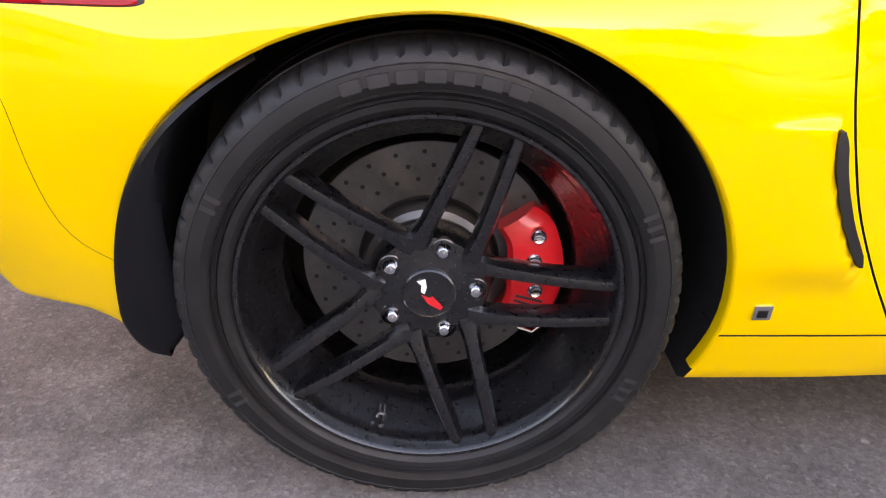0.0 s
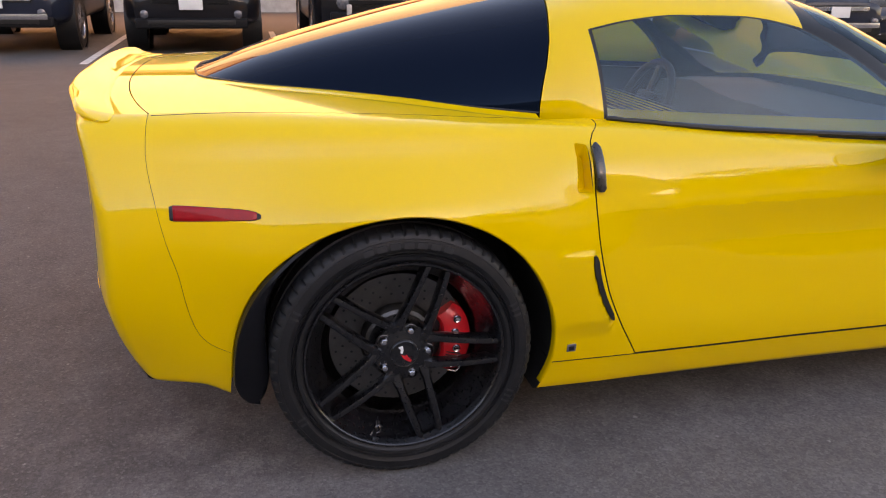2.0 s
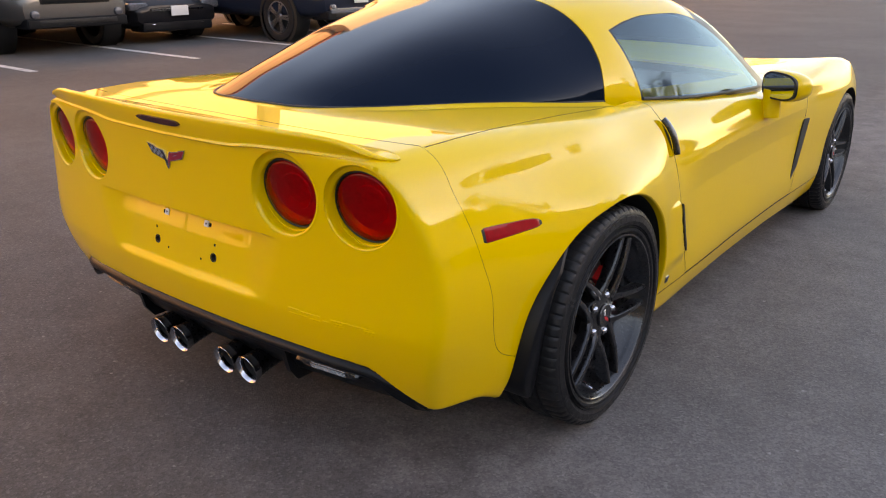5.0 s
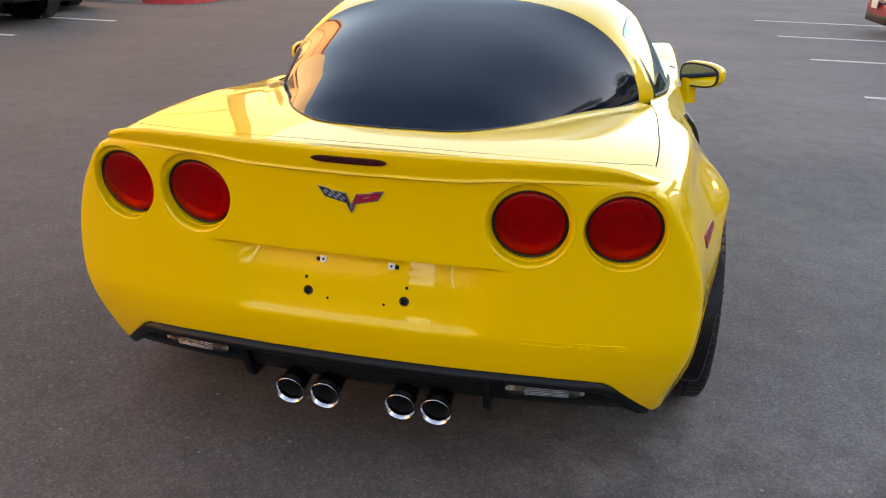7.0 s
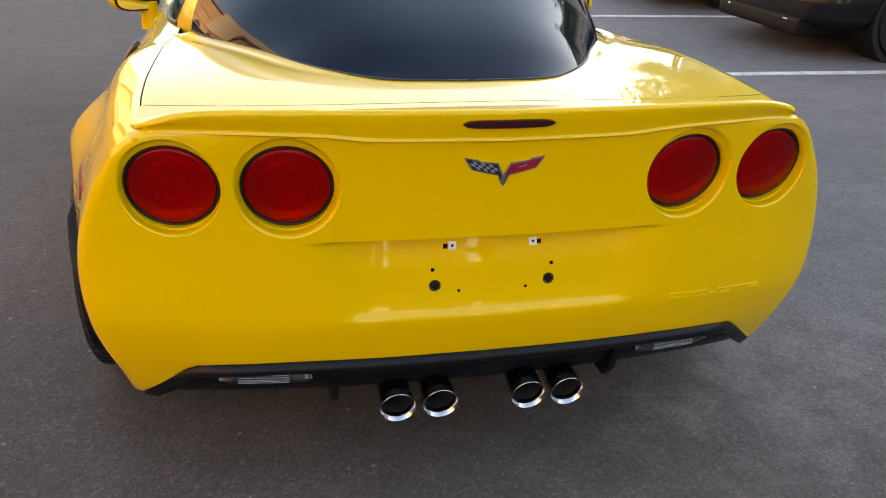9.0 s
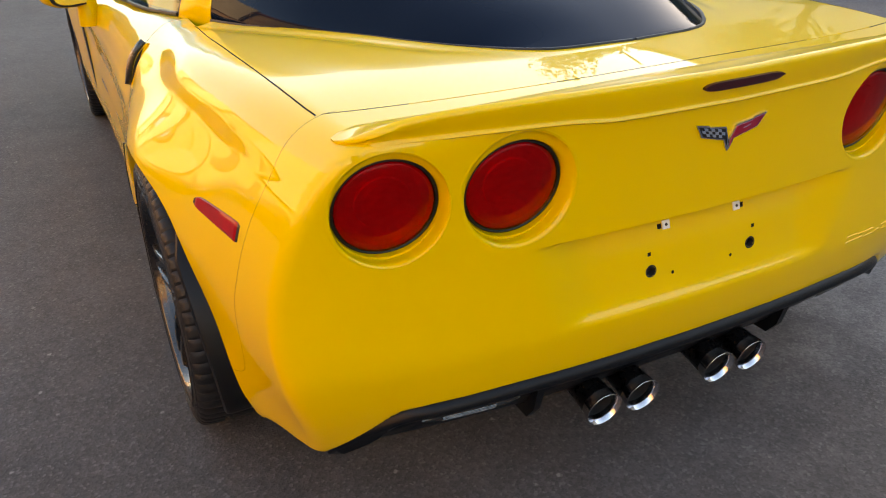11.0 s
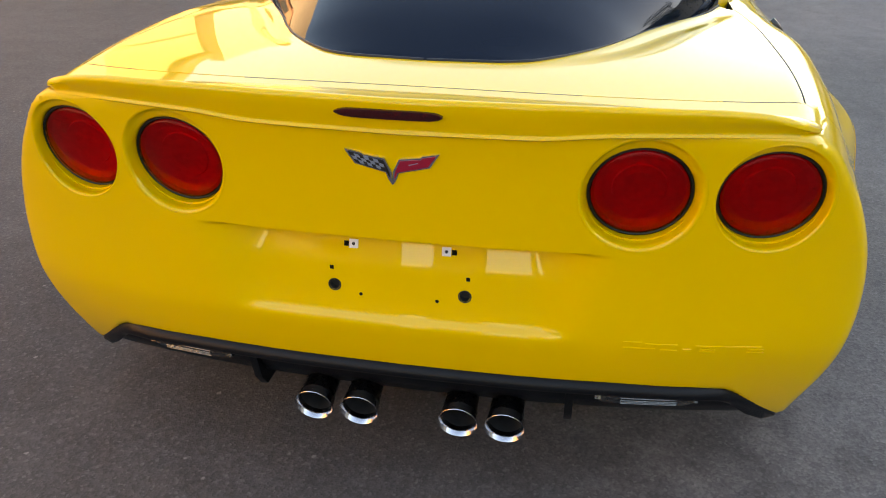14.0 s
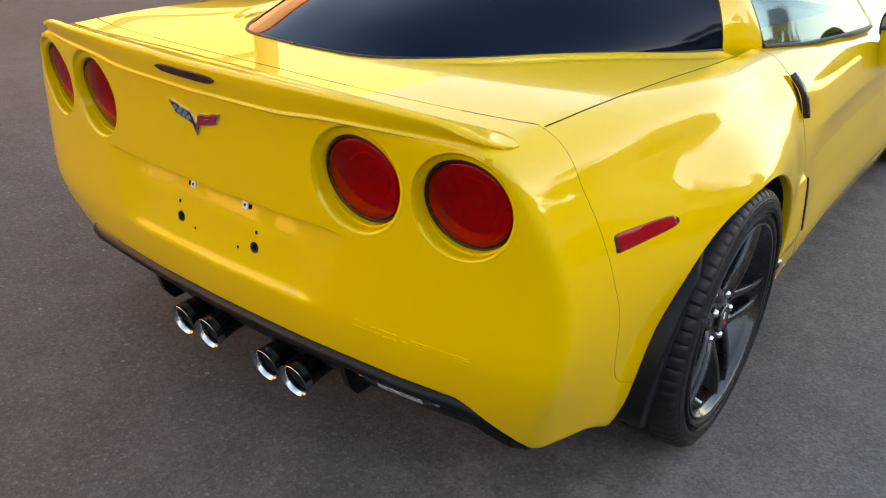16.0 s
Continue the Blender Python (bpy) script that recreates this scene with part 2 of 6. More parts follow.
TAIL_PLAN = rail((0, 0.2, 0.42, 0.64, 0.75, 0.82, 0.95), (-0.766, -0.762, -0.747, -0.718, -0.695, -0.671, -0.59))
TAIL_RAKE = rail((0.1, 0.2, 0.295, 0.364, 0.414, 0.474, 0.564, 0.674, 0.774, 0.854, 0.914, 1.0), (0.16, 0.095, 0.040, 0.014, 0.002, -0.006, -0.002, 0.001, 0.0, -0.006, -0.010, -0.010))
DECK = rail((-0.8, -0.5, 0.1, 0.5, 1.0, 1.5, 2.0, 2.69, 3.2, 3.5, 3.75), (0.907, 0.909, 0.903, 0.887, 0.86, 0.83, 0.80, 0.765, 0.68, 0.56, 0.38))
DECK_FALL = rail((-0.8, -0.62, -0.42, 0.0, 0.3, 0.6, 1.0, 1.5, 1.9, 2.4, 2.69, 3.5), (0.030, 0.025, 0.019, 0.027, 0.037, 0.036, 0.041, 0.042, 0.030, -0.01, -0.03, 0.0))
DUCT = rail((0.30, 0.37, 0.44, 0.50, 0.56), (0.572, 0.546, 0.512, 0.492, 0.482))
NOSE = rail((0, 0.3, 0.6, 0.8, 0.95), (3.69, 3.66, 3.52, 3.30, 3.0))


def side_width(y, z):
    """Half width of the body at a place along the car and a height."""
    zs = np.array([h for h, _ in SIDE])
    w = np.stack([r(y) for _, r in SIDE])
    slope = np.zeros_like(w)
    dz = np.diff(zs).reshape(-1, *([1] * (w.ndim - 1)))
    d = np.diff(w, axis=0) / dz
    slope[1:-1] = (d[1:] * dz[:-1] + d[:-1] * dz[1:]) / (dz[1:] + dz[:-1])
    slope[0], slope[-1] = d[0], d[-1]
    z = np.clip(z, zs[0], zs[-1])
    i = np.clip(np.searchsorted(zs, z) - 1, 0, len(zs) - 2)
    h = zs[i + 1] - zs[i]
    t = (z - zs[i]) / h
    take = lambda a, k: np.take_along_axis(a, k[None], 0)[0]  # noqa: E731
    return (2 * t**3 - 3 * t**2 + 1) * take(w, i) + (t**3 - 2 * t**2 + t) * h * take(slope, i) + (3 * t**2 - 2 * t**3) * take(w, i + 1) + (t**3 - t**2) * h * take(slope, i + 1)


RECESS = rail((0.468, 0.474, 0.490, 0.520, 0.580, 0.654, 0.70), (0.0, 0.0015, 0.0105, 0.0165, 0.0225, 0.0390, 0.0390))


def tail(x, z):
    """How far back the tail reaches, with the recess for the number plate under its crease and the ledge below it."""
    ax = np.abs(x)
    across = step((np.interp(z, (0.47, 0.60), (0.345, 0.405)) - ax) / np.interp(z, (0.47, 0.60), (0.08, 0.17)))
    under = step((0.655 - z) / 0.007)
    tuck = step((ax - 0.50) / 0.26) * np.interp(z, (0.20, 0.30, 0.36, 0.43, 0.52), (0.014, 0.012, 0.009, 0.004, 0.0))      # the corners draw in towards their foot
    return TAIL_PLAN(ax) + TAIL_RAKE(z) + tuck + across * under * RECESS(z)


VALLEY = rail((-0.6, -0.42, -0.31, -0.12, 0.10, 0.30, 0.42, 0.60), (0.22, 0.303, 0.385, 0.478, 0.588, 0.662, 0.695, 0.74))


def deck(x, y):
    """Height of the rear deck, with a shallow valley beside the hatch glass."""
    dip = 0.006 * np.exp(-(((np.abs(x) - VALLEY(y)) / 0.026) ** 2)) * step((y + 0.46) / 0.30) * step((0.56 - y) / 0.2)
    return DECK(y) - DECK_FALL(y) * (np.abs(x) / 0.70) ** 2.2 - dip


def belly(x, y):
    ax = np.abs(x)
    rise = 0.078 * step((-0.30 - y) / 0.20) + 0.112 * step((0.765 - ax) / 0.15) * step((-0.42 - y) / 0.14)
    return 0.162 + rise + 0.05 * step((y - 3.0) / 0.5)


def body_field(p):
    x, y, z = np.abs(p[..., 0]), p[..., 1], p[..., 2]
    duct = 0.014 * step((y - 0.36) / 0.13) * step((DUCT(z) - y) / 0.014) * step((z - 0.32) / 0.06) * step((0.562 - z) / 0.014)
    crease = 0.011 * np.maximum(0.0, 1 - np.abs(z - 0.652) / 0.10) * step((y - 0.50) / 0.22) * step((2.2 - y) / 0.5)      # along the doors
    f = x - side_width(y, z) - duct - crease
    f = smax(f, tail(x, z) - y, 0.020)
    f = smax(f, y - NOSE(x), 0.12)
    f = smax(f, z - deck(x, y), 0.022)
    return smax(f, belly(x, y) - z, 0.018)


def field_normal(p, field=body_field):
    e = 4e-4
    g = np.stack([field(p + d) - field(p - d) for d in np.eye(3) * e], -1)
    return g / np.maximum(np.linalg.norm(g, axis=-1, keepdims=True), 1e-9)


def body_shell():
    """Both halves of the body as one closed shell, found outward from a core box along fanned rays."""
    xs = np.linspace(0, 0.66, 78)
    ys = np.concatenate([np.linspace(-0.54, 1.0, 118), np.linspace(1.0, 3.0, 46)[1:]])
    arc = np.linspace(0, math.pi / 2, 48)[1:-1]
    fan = np.linspace(0, math.pi / 2, 12)[1:-1]
    rows = [(x, ys[0], 0.0, -1.0) for x in xs] + [(xs[-1], ys[0], math.sin(a), -math.cos(a)) for a in arc] + [(xs[-1], y, 1.0, 0.0) for y in ys]
    rows += [(xs[-1], ys[-1], math.cos(a), math.sin(a)) for a in fan] + [(x, ys[-1], 0.0, 1.0) for x in xs[::-3]]
    u = np.array(rows)
    low = 0.38
    top = lambda y: np.minimum(0.79, DECK(y) - 0.09)  # noqa: E731
    zs = np.linspace(0, 1, 62)
    up, down = np.linspace(0, math.pi / 2, 16)[1:], np.linspace(0, math.pi / 2, 26)[1:]
    cores, ways = [], []
    for a in down[::-1]:
        cores.append(np.stack([u[:, 0], u[:, 1], np.full(len(u), low)], -1))
        ways.append(np.stack([u[:, 2] * math.cos(a), u[:, 3] * math.cos(a), np.full(len(u), -math.sin(a))], -1))
    for s in zs:
        cores.append(np.stack([u[:, 0], u[:, 1], low + s * (top(u[:, 1]) - low)], -1))
        ways.append(np.stack([u[:, 2], u[:, 3], np.zeros(len(u))], -1))
    for a in up:
        cores.append(np.stack([u[:, 0], u[:, 1], top(u[:, 1])], -1))
        ways.append(np.stack([u[:, 2] * math.cos(a), u[:, 3] * math.cos(a), np.full(len(u), math.sin(a))], -1))
    c, w = np.array(cores), np.array(ways)
    gx, gy = np.meshgrid(xs, ys, indexing="ij")
    c_top = np.stack([gx, gy, top(gy)], -1)
    c_low = np.stack([gx, gy, np.full_like(gx, low)], -1)

    def reach(cc, ww):
        lo, hi = np.zeros(cc.shape[:-1]), np.full(cc.shape[:-1], 1.2)
        for _ in range(34):
            mid = (lo + hi) / 2
            out = body_field(cc + mid[..., None] * ww) > 0
            hi, lo = np.where(out, mid, hi), np.where(out, lo, mid)
        return cc + lo[..., None] * ww

    grids = [reach(c, w), reach(c_top, np.broadcast_to((0, 0, 1.0), c_top.shape)), reach(c_low, np.broadcast_to((0, 0, -1.0), c_low.shape))]
    verts, faces = [], []
    for g in grids:
        for flip in (1, -1):
            base, (n, k) = len(verts), g.shape[:2]
            verts.extend((g.reshape(-1, 3) * (flip, 1, 1)).tolist())
            faces.extend((base + i * k + j, base + i * k + j + 1, base + (i + 1) * k + j + 1, base + (i + 1) * k + j) for i in range(n - 1) for j in range(k - 1))
    return solid(verts, faces)


def paint_shell(me, near=0.0012):
    """True surface normals on the painted faces; faces left by cuts take the second material."""
    n = len(me.vertices)
    co = np.empty(n * 3)
    me.vertices.foreach_get("co", co)
    co = co.reshape(-1, 3)
    on = np.abs(body_field(co)) < near
    want = field_normal(co)
    me.polygons.foreach_set("use_smooth", [True] * len(me.polygons))
    me.update()
    npoly = len(me.polygons)
    mids, pns = np.empty(npoly * 3), np.empty(npoly * 3)
    me.polygons.foreach_get("center", mids)
    me.polygons.foreach_get("normal", pns)
    mids, pns = mids.reshape(-1, 3), pns.reshape(-1, 3)
    starts, totals, li = np.empty(npoly, int), np.empty(npoly, int), np.empty(len(me.loops), int)
    me.polygons.foreach_get("loop_start", starts)
    me.polygons.foreach_get("loop_total", totals)
    me.loops.foreach_get("vertex_index", li)
    owner = np.repeat(np.arange(npoly), totals)
    all_on = np.ones(npoly, bool)
    np.logical_and.at(all_on, owner, on[li])
    painted = all_on & ((pns * want[li[starts]]).sum(1) > 0.25) & (np.abs(body_field(mids)) < 0.009)
    ax = np.abs(mids[:, 0])
    nook = (mids[:, 1] < -0.60) & (ax > 0.30) & (ax < 0.78) & (mids[:, 2] > 0.655)      # the lamp wells are painted too
    me.polygons.foreach_set("material_index", np.where(painted | nook, 0, 1))
    loops = np.where(painted[owner][:, None], want[li], pns[owner])
    me.normals_split_custom_set(loops)


def on_side(y, z, out=0.0, right=True):
    """A place on the flank, lifted out along its normal, and that normal."""
    p = np.array([[float(side_width(np.array([y]), np.array([z]))[0]), y, z]])
    for _ in range(3):
        p[0, 0] -= float(body_field(p)[0])
    nrm = field_normal(p)[0]
    q = p[0] + out * nrm
    s = 1 if right else -1
    return Vector((q[0] * s, q[1], q[2])), Vector((nrm[0] * s, nrm[1], nrm[2]))


def on_tail(x, z, out=0.0):
    """A place on the tail, lifted out along its normal, and that normal."""
    p = np.array([[x, float(tail(np.array([x]), np.array([z]))[0]), z]])
    for _ in range(3):
        p[0, 1] += float(body_field(p)[0])
    nrm = field_normal(p)[0]
    return Vector(p[0] + out * nrm), Vector(nrm)


car = empty("sports_car")
tagged(car, "bright yellow low sports coupe with black wheels parked on asphalt", "car")

ARCHES = ((0.0, 0.303, 0.372), (2.685, 0.306, 0.352))     # along, height, radius
ARCH_REACH = rail((-40, -20, 0, 40, 75, 100, 120, 150, 180, 200, 220, 321), (0.006, 0.012, 0.020, 0.017, 0.009, 0.008, 0.014, 0.033, 0.039, 0.066, 0.03, 0.0))   # the rear arch stretches backwards


def arch_radius(a):
    return ARCHES[0][2] + float(ARCH_REACH((math.degrees(a) + 40) % 360 - 40))
LAMPS = ((0.4225, 0.769), (0.641, 0.768))


def frame_at(p, nrm, up=Vector((0, 0, 1))):
    """A pose at p whose z points along the normal and whose y points up."""
    z = Vector(nrm).normalized()
    x = Vector(up).cross(z).normalized()
    m = Matrix((x, z.cross(x), z)).transposed().to_4x4()
    m.translation = p
    return m


def lamp_pose(x, z):
    p, nrm = on_tail(x, z)
    return frame_at(p, (nrm + Vector((0, -0.4, 0))).normalized())


def lamp_rim(x, r):
    """The outer lamps sit close to the corner, so their bezels are narrower."""
    return r if abs(x) < 0.5 else 0.0895 + (r - 0.0895) * 0.66


def circle(cy, cz, r, n=96):
    return [(cy + r * math.cos(2 * math.pi * i / n), cz + r * math.sin(2 * math.pi * i / n)) for i in range(n)]


def rounded(points, r, n=5):
    """An outline of straight lines with its corners rounded off."""
    out = []
    for i, p in enumerate(points):
        p, a, b = Vector(p), Vector(points[i - 1]), Vector(points[(i + 1) % len(points)])
        k = min(r, (a - p).length * 0.45, (b - p).length * 0.45)
        p0, p1 = p + (a - p).normalized() * k, p + (b - p).normalized() * k
        for j in range(n + 1):
            t = j / n
            q = (1 - t) ** 2 * p0 + 2 * t * (1 - t) * p + t * t * p1
            out.append((q.x, q.y))
    return out


DOOR_EDGE = rail((0.20, 0.258, 0.37, 0.47, 0.60, 0.70, 0.78, 0.81, 0.83, 0.85, 1.0), (0.655, 0.624, 0.562, 0.521, 0.494, 0.487, 0.487, 0.491, 0.508, 0.54, 0.58))


POCKET = ((0.437, 0.701), (0.4795, 0.697), (0.4790, 0.806), (0.446, 0.811))


def door_outline(grow):
    zs = np.linspace(0.2585 - grow, 0.98, 44)
    back = [(float(DOOR_EDGE(z)) - grow, z) for z in zs]
    front = [(1.885 + 0.25 * (z - 0.26) + grow, z) for z in zs[::-1]]
    return back + front


def prism_solid(outlines, lo, hi, put):
    bm = bmesh.new()
    for o in outlines:
        add_prism(bm, o, lo, hi, put)
    return solid_bm(bm)


def sound_cut(ob, make, operation, limit):
    """A cut tried with slightly shifted cutters until the result stays within the body's width."""
    for e in (0.0, 0.00013, -0.00017, 0.00029, -0.00031):
        c = make(e)
        me = boolean(ob, c, operation)
        discard(c)
        reach = max((abs(v.co.x) for v in me.vertices), default=9.0)
        if reach < limit and len(me.polygons) > 300:
            break
    return me


def cut_body():
    shell = body_shell()
    flip = lambda s: (lambda u, v, d: (s * d, u, v))  # noqa: E731
    # Doors come out of the same shell, with a gap round them.
    doors = {}
    for s, side in ((1, "right"), (-1, "left")):
        doors[side] = sound_cut(shell, lambda e: prism_solid([door_outline(-0.0018 + e)], 0.60 + 3 * e, 1.2, flip(s)), "INTERSECT", 1.08)
        shell.data = sound_cut(shell, lambda e: prism_solid([door_outline(0.0018 + e)], 0.60 + 3 * e, 1.2, flip(s)), "DIFFERENCE", 1.08)
    bm = bmesh.new()
    for cy, cz, r in ARCHES:
        for s in (1, -1):
            rim = [2 * math.pi * i / 120 for i in range(120)]
            add_prism(bm, [(cy + q * math.cos(a), cz + q * math.sin(a)) for a in rim for q in [arch_radius(a) if cy < 1 else r]], 0.56, 1.2, flip(s))
    for x, z in LAMPS:
        for s in (1, -1):
            m = lamp_pose(s * x, z)
            rim = circle(0, 0, 1.0, 72)
            ring = [[bm.verts.new(m @ Vector((u * r, v * r, h))) for u, v in rim] for h, r in ((0.10, lamp_rim(x, 0.1030)), (-0.0270, lamp_rim(x, 0.1030)), (-0.0270, lamp_rim(x, 0.0950)), (-0.058, lamp_rim(x, 0.0950)))]
            bm.faces.new(ring[0])
            bm.faces.new(ring[-1][::-1])
            for a, b in zip(ring, ring[1:]):
                for k in range(72):
                    bm.faces.new((a[k], b[k], b[(k + 1) % 72], a[(k + 1) % 72]))
    for s in (1, -1):
        add_prism(bm, rounded(POCKET, 0.008), 0.778, 1.2, flip(s))
    # cabin, and the number-plate holes
    add_box(bm, -0.70, 0.70, 0.40, 1.90, 0.34, 1.0)
    for s in (1, -1):
        add_prism(bm, circle(s * 0.126, 0.540, 0.0098, 20), -0.9, -0.715, lambda u, v, d: (u, d, v))
        add_prism(bm, circle(s * 0.074, 0.526, 0.0035, 12), -0.9, -0.72, lambda u, v, d: (u, d, v))
        for hx, hz, r in ((0.131, 0.575, 0.0038), (0.103, 0.622, 0.0048)):
            add_prism(bm, [(s * hx + r * a, hz + r * b) for a, b in ((-1, -1), (1, -1), (1, 1), (-1, 1))], -0.9, -0.70, lambda u, v, d: (u, d, v))
    c = solid_bm(bm)
    shell.data = boolean(shell, c, "DIFFERENCE")
    discard(c)
    # seams: bumper to fender, hatch edge, sill line
    g = 0.0016
    seam = rail((0.335, 0.347, 0.371, 0.404, 0.467, 0.547, 0.627, 0.72, 0.81, 0.86, 1.0), (-0.375, -0.41, -0.457, -0.482, -0.499, -0.511, -0.533, -0.551, -0.564, -0.562, -0.54))
    line = [Vector((float(seam(z)), z)) for z in np.concatenate([np.linspace(0.3373, 0.40, 12), np.linspace(0.42, 0.96, 26)])]
    ribbon = []
    for side in (1, -1):
        run = []
        for k, p in enumerate(line):
            d = (line[min(k + 1, len(line) - 1)] - line[max(k - 1, 0)]).normalized()
            run.append((p.x - side * d.y * 0.00045, p.y + side * d.x * 0.00045))
        ribbon += run if side == 1 else run[::-1]
    edge = rail((-0.6, -0.5, -0.3, 0.1, 0.45), (0.690, 0.700, 0.708, 0.712, 0.700))
    plan = lambda u, v, d: (u, v, d)  # noqa: E731
    ys, sill, xs = np.linspace(-0.5531, 0.3971, 22), np.linspace(0.3757, 2.3503, 30), np.linspace(-0.6867, 0.6867, 41)
    back = [-0.655 + 0.099 * (abs(x) / 0.692) ** 2.6 for x in xs]
    cuts = [([(x, y - g) for x, y in zip(xs, back)] + [(x, y + g) for x, y in zip(xs[::-1], back[::-1])], 0.8007, 1.0, plan)]
    for s in (1, -1):
        cuts.append((ribbon, 0.6611, 1.1, flip(s)))
        cuts.append(([(s * (float(edge(y)) - g), y) for y in ys] + [(s * (float(edge(y)) + g), y) for y in ys[::-1]], 0.7953, 1.0, plan))
        cuts.append(([(y, 0.2555 - g) for y in sill] + [(y, 0.2555 + g) for y in sill[::-1]], 0.8409, 1.1, flip(s)))
    for outline, lo, hi, put in cuts:
        shell.data = sound_cut(shell, lambda e: prism_solid([outline], lo + 3 * e, hi, put), "DIFFERENCE", 1.08)
    body = shell.data
    discard(shell)
    return body, doors


body_mesh, door_meshes = cut_body()
for me in (body_mesh, *door_meshes.values()):
    me.materials.clear()
    me.materials.append(YELLOW)
    me.materials.append(LINER)
    paint_shell(me)
body = new("body", body_mesh)
body.parent = car
for side in ("right", "left"):
    door = new("door", door_meshes[side])
    door.parent = car


# ---------------------------------------------------------------- glass house: rear hatch glass, roof, door windows, windscreen
CAB_HALF = rail((-0.486, -0.480, -0.462, -0.42, -0.37, -0.31, -0.22, -0.12, 0.0, 0.10, 0.20, 0.30, 0.42, 0.567, 1.0, 1.5, 1.75, 1.95, 2.06, 2.12),
                (0.0, 0.110, 0.186, 0.243, 0.288, 0.332, 0.383, 0.430, 0.492, 0.546, 0.590, 0.626, 0.661, 0.712, 0.778, 0.80, 0.76, 0.60, 0.36, 0.0))
CAB_TOP = rail((-0.486, -0.3, -0.13, 0.1, 0.35, 0.55, 0.8, 1.05, 1.3, 1.6, 1.9, 2.12), (0.911, 0.976, 1.025, 1.084, 1.140, 1.178, 1.205, 1.208, 1.162, 1.030, 0.868, 0.765))
CAB_FOOT = rail((-0.486, -0.3, 0.0, 0.1, 0.42, 0.567, 1.5, 2.12), (0.9085, 0.9015, 0.888, 0.880, 0.857, 0.845, 0.787, 0.762))
CAB_POWER = rail((-0.486, -0.3, 0.0, 0.41, 1.2, 2.12), (2.3, 3.0, 3.2, 2.8, 2.45, 2.2))
CAB_SHOULDER = rail((-0.505, -0.2, 0.1, 0.3, 0.41, 0.567, 1.3, 2.12), (1.0, 0.92, 0.80, 0.70, 0.60, 0.48, 0.42, 0.5))


CAB_SIDE = rail((0.0, 0.3, 0.5, 0.64, 0.72, 0.78, 0.84, 0.91, 1.0), (1.0, 0.985, 0.945, 0.88, 0.805, 0.715, 0.565, 0.355, 0.0))     # leaning door glass under a rounded roof


def cabin_solid(inset=0.0, y0=-0.486, y1=2.12, across=56):
    s = np.linspace(0, 1, 96)
    ys = y0 + (y1 - y0) * s**1.7 if not inset else np.linspace(y0, y1, 50)
    verts, faces, k = [], [], across + 1
    for y in ys:
        half, foot, n = max(float(CAB_HALF(y)) - inset, 0.004), float(CAB_FOOT(y)), float(CAB_POWER(y))
        rise = max(float(CAB_TOP(y)) - foot - inset, 0.001)
        verts.append((half, y, foot - 0.07))
        for j in range(k):
            c = math.cos(math.pi * j / across)
            u = math.copysign(abs(c) ** (2 / n), c)
            lean = float(step((y - 0.44) / 0.22))
            dome = max(1 - abs(u) ** n, 0.0) ** float(CAB_SHOULDER(y))
            verts.append((half * u, y, foot + rise * (dome + (float(CAB_SIDE(abs(u))) - dome) * lean)))
        verts.append((-half, y, foot - 0.07))
    row = k + 2
    for i in range(len(ys) - 1):
        for j in range(row):
            faces.append((i * row + j, i * row + (j + 1) % row, (i + 1) * row + (j + 1) % row, (i + 1) * row + j))
    faces.append(list(range(row)))
    faces.append([(len(ys) - 1) * row + j for j in range(row)][::-1])
    return solid(verts, faces)


def plan_prism(outline, lo=0.6, hi=1.4):
    bm = bmesh.new()
    add_prism(bm, outline, lo, hi, lambda u, v, d: (u, v, d))
    return solid_bm(bm)


def hatch_line(x):
    return 0.545 - 0.27 * x * x - 0.35 * max(abs(x) - 0.60, 0.0)


def main_sheet(me):
    """The largest connected sheet of a mesh alone."""
    bm = bmesh.new()
    bm.from_mesh(me)
    left, best = set(bm.faces), []
    while left:
        todo = [left.pop()]
        sheet = list(todo)
        while todo:
            for e in todo.pop().edges:
                for f in e.link_faces:
                    if f in left:
                        left.remove(f)
                        todo.append(f)
                        sheet.append(f)
        best = max(best, sheet, key=len)
    keep = set(best)
    bmesh.ops.delete(bm, geom=[f for f in bm.faces if f not in keep], context="FACES")
    bm.to_mesh(me)
    bm.free()
    return me


def belt_point(y, s):
    """Where the door glass comes out of the body."""
    u = np.linspace(1.0, 0.5, 400)
    foot = float(CAB_FOOT(y))
    x, z = float(CAB_HALF(y)) * u, foot + (float(CAB_TOP(y)) - foot) * CAB_SIDE(u)
    out = body_field(np.stack([x, np.full_like(x, y), z], -1)) > 0.002
    k = int(np.argmax(out))
    return (s * float(x[k] + 0.002), float(y), float(z[k] + 0.002))


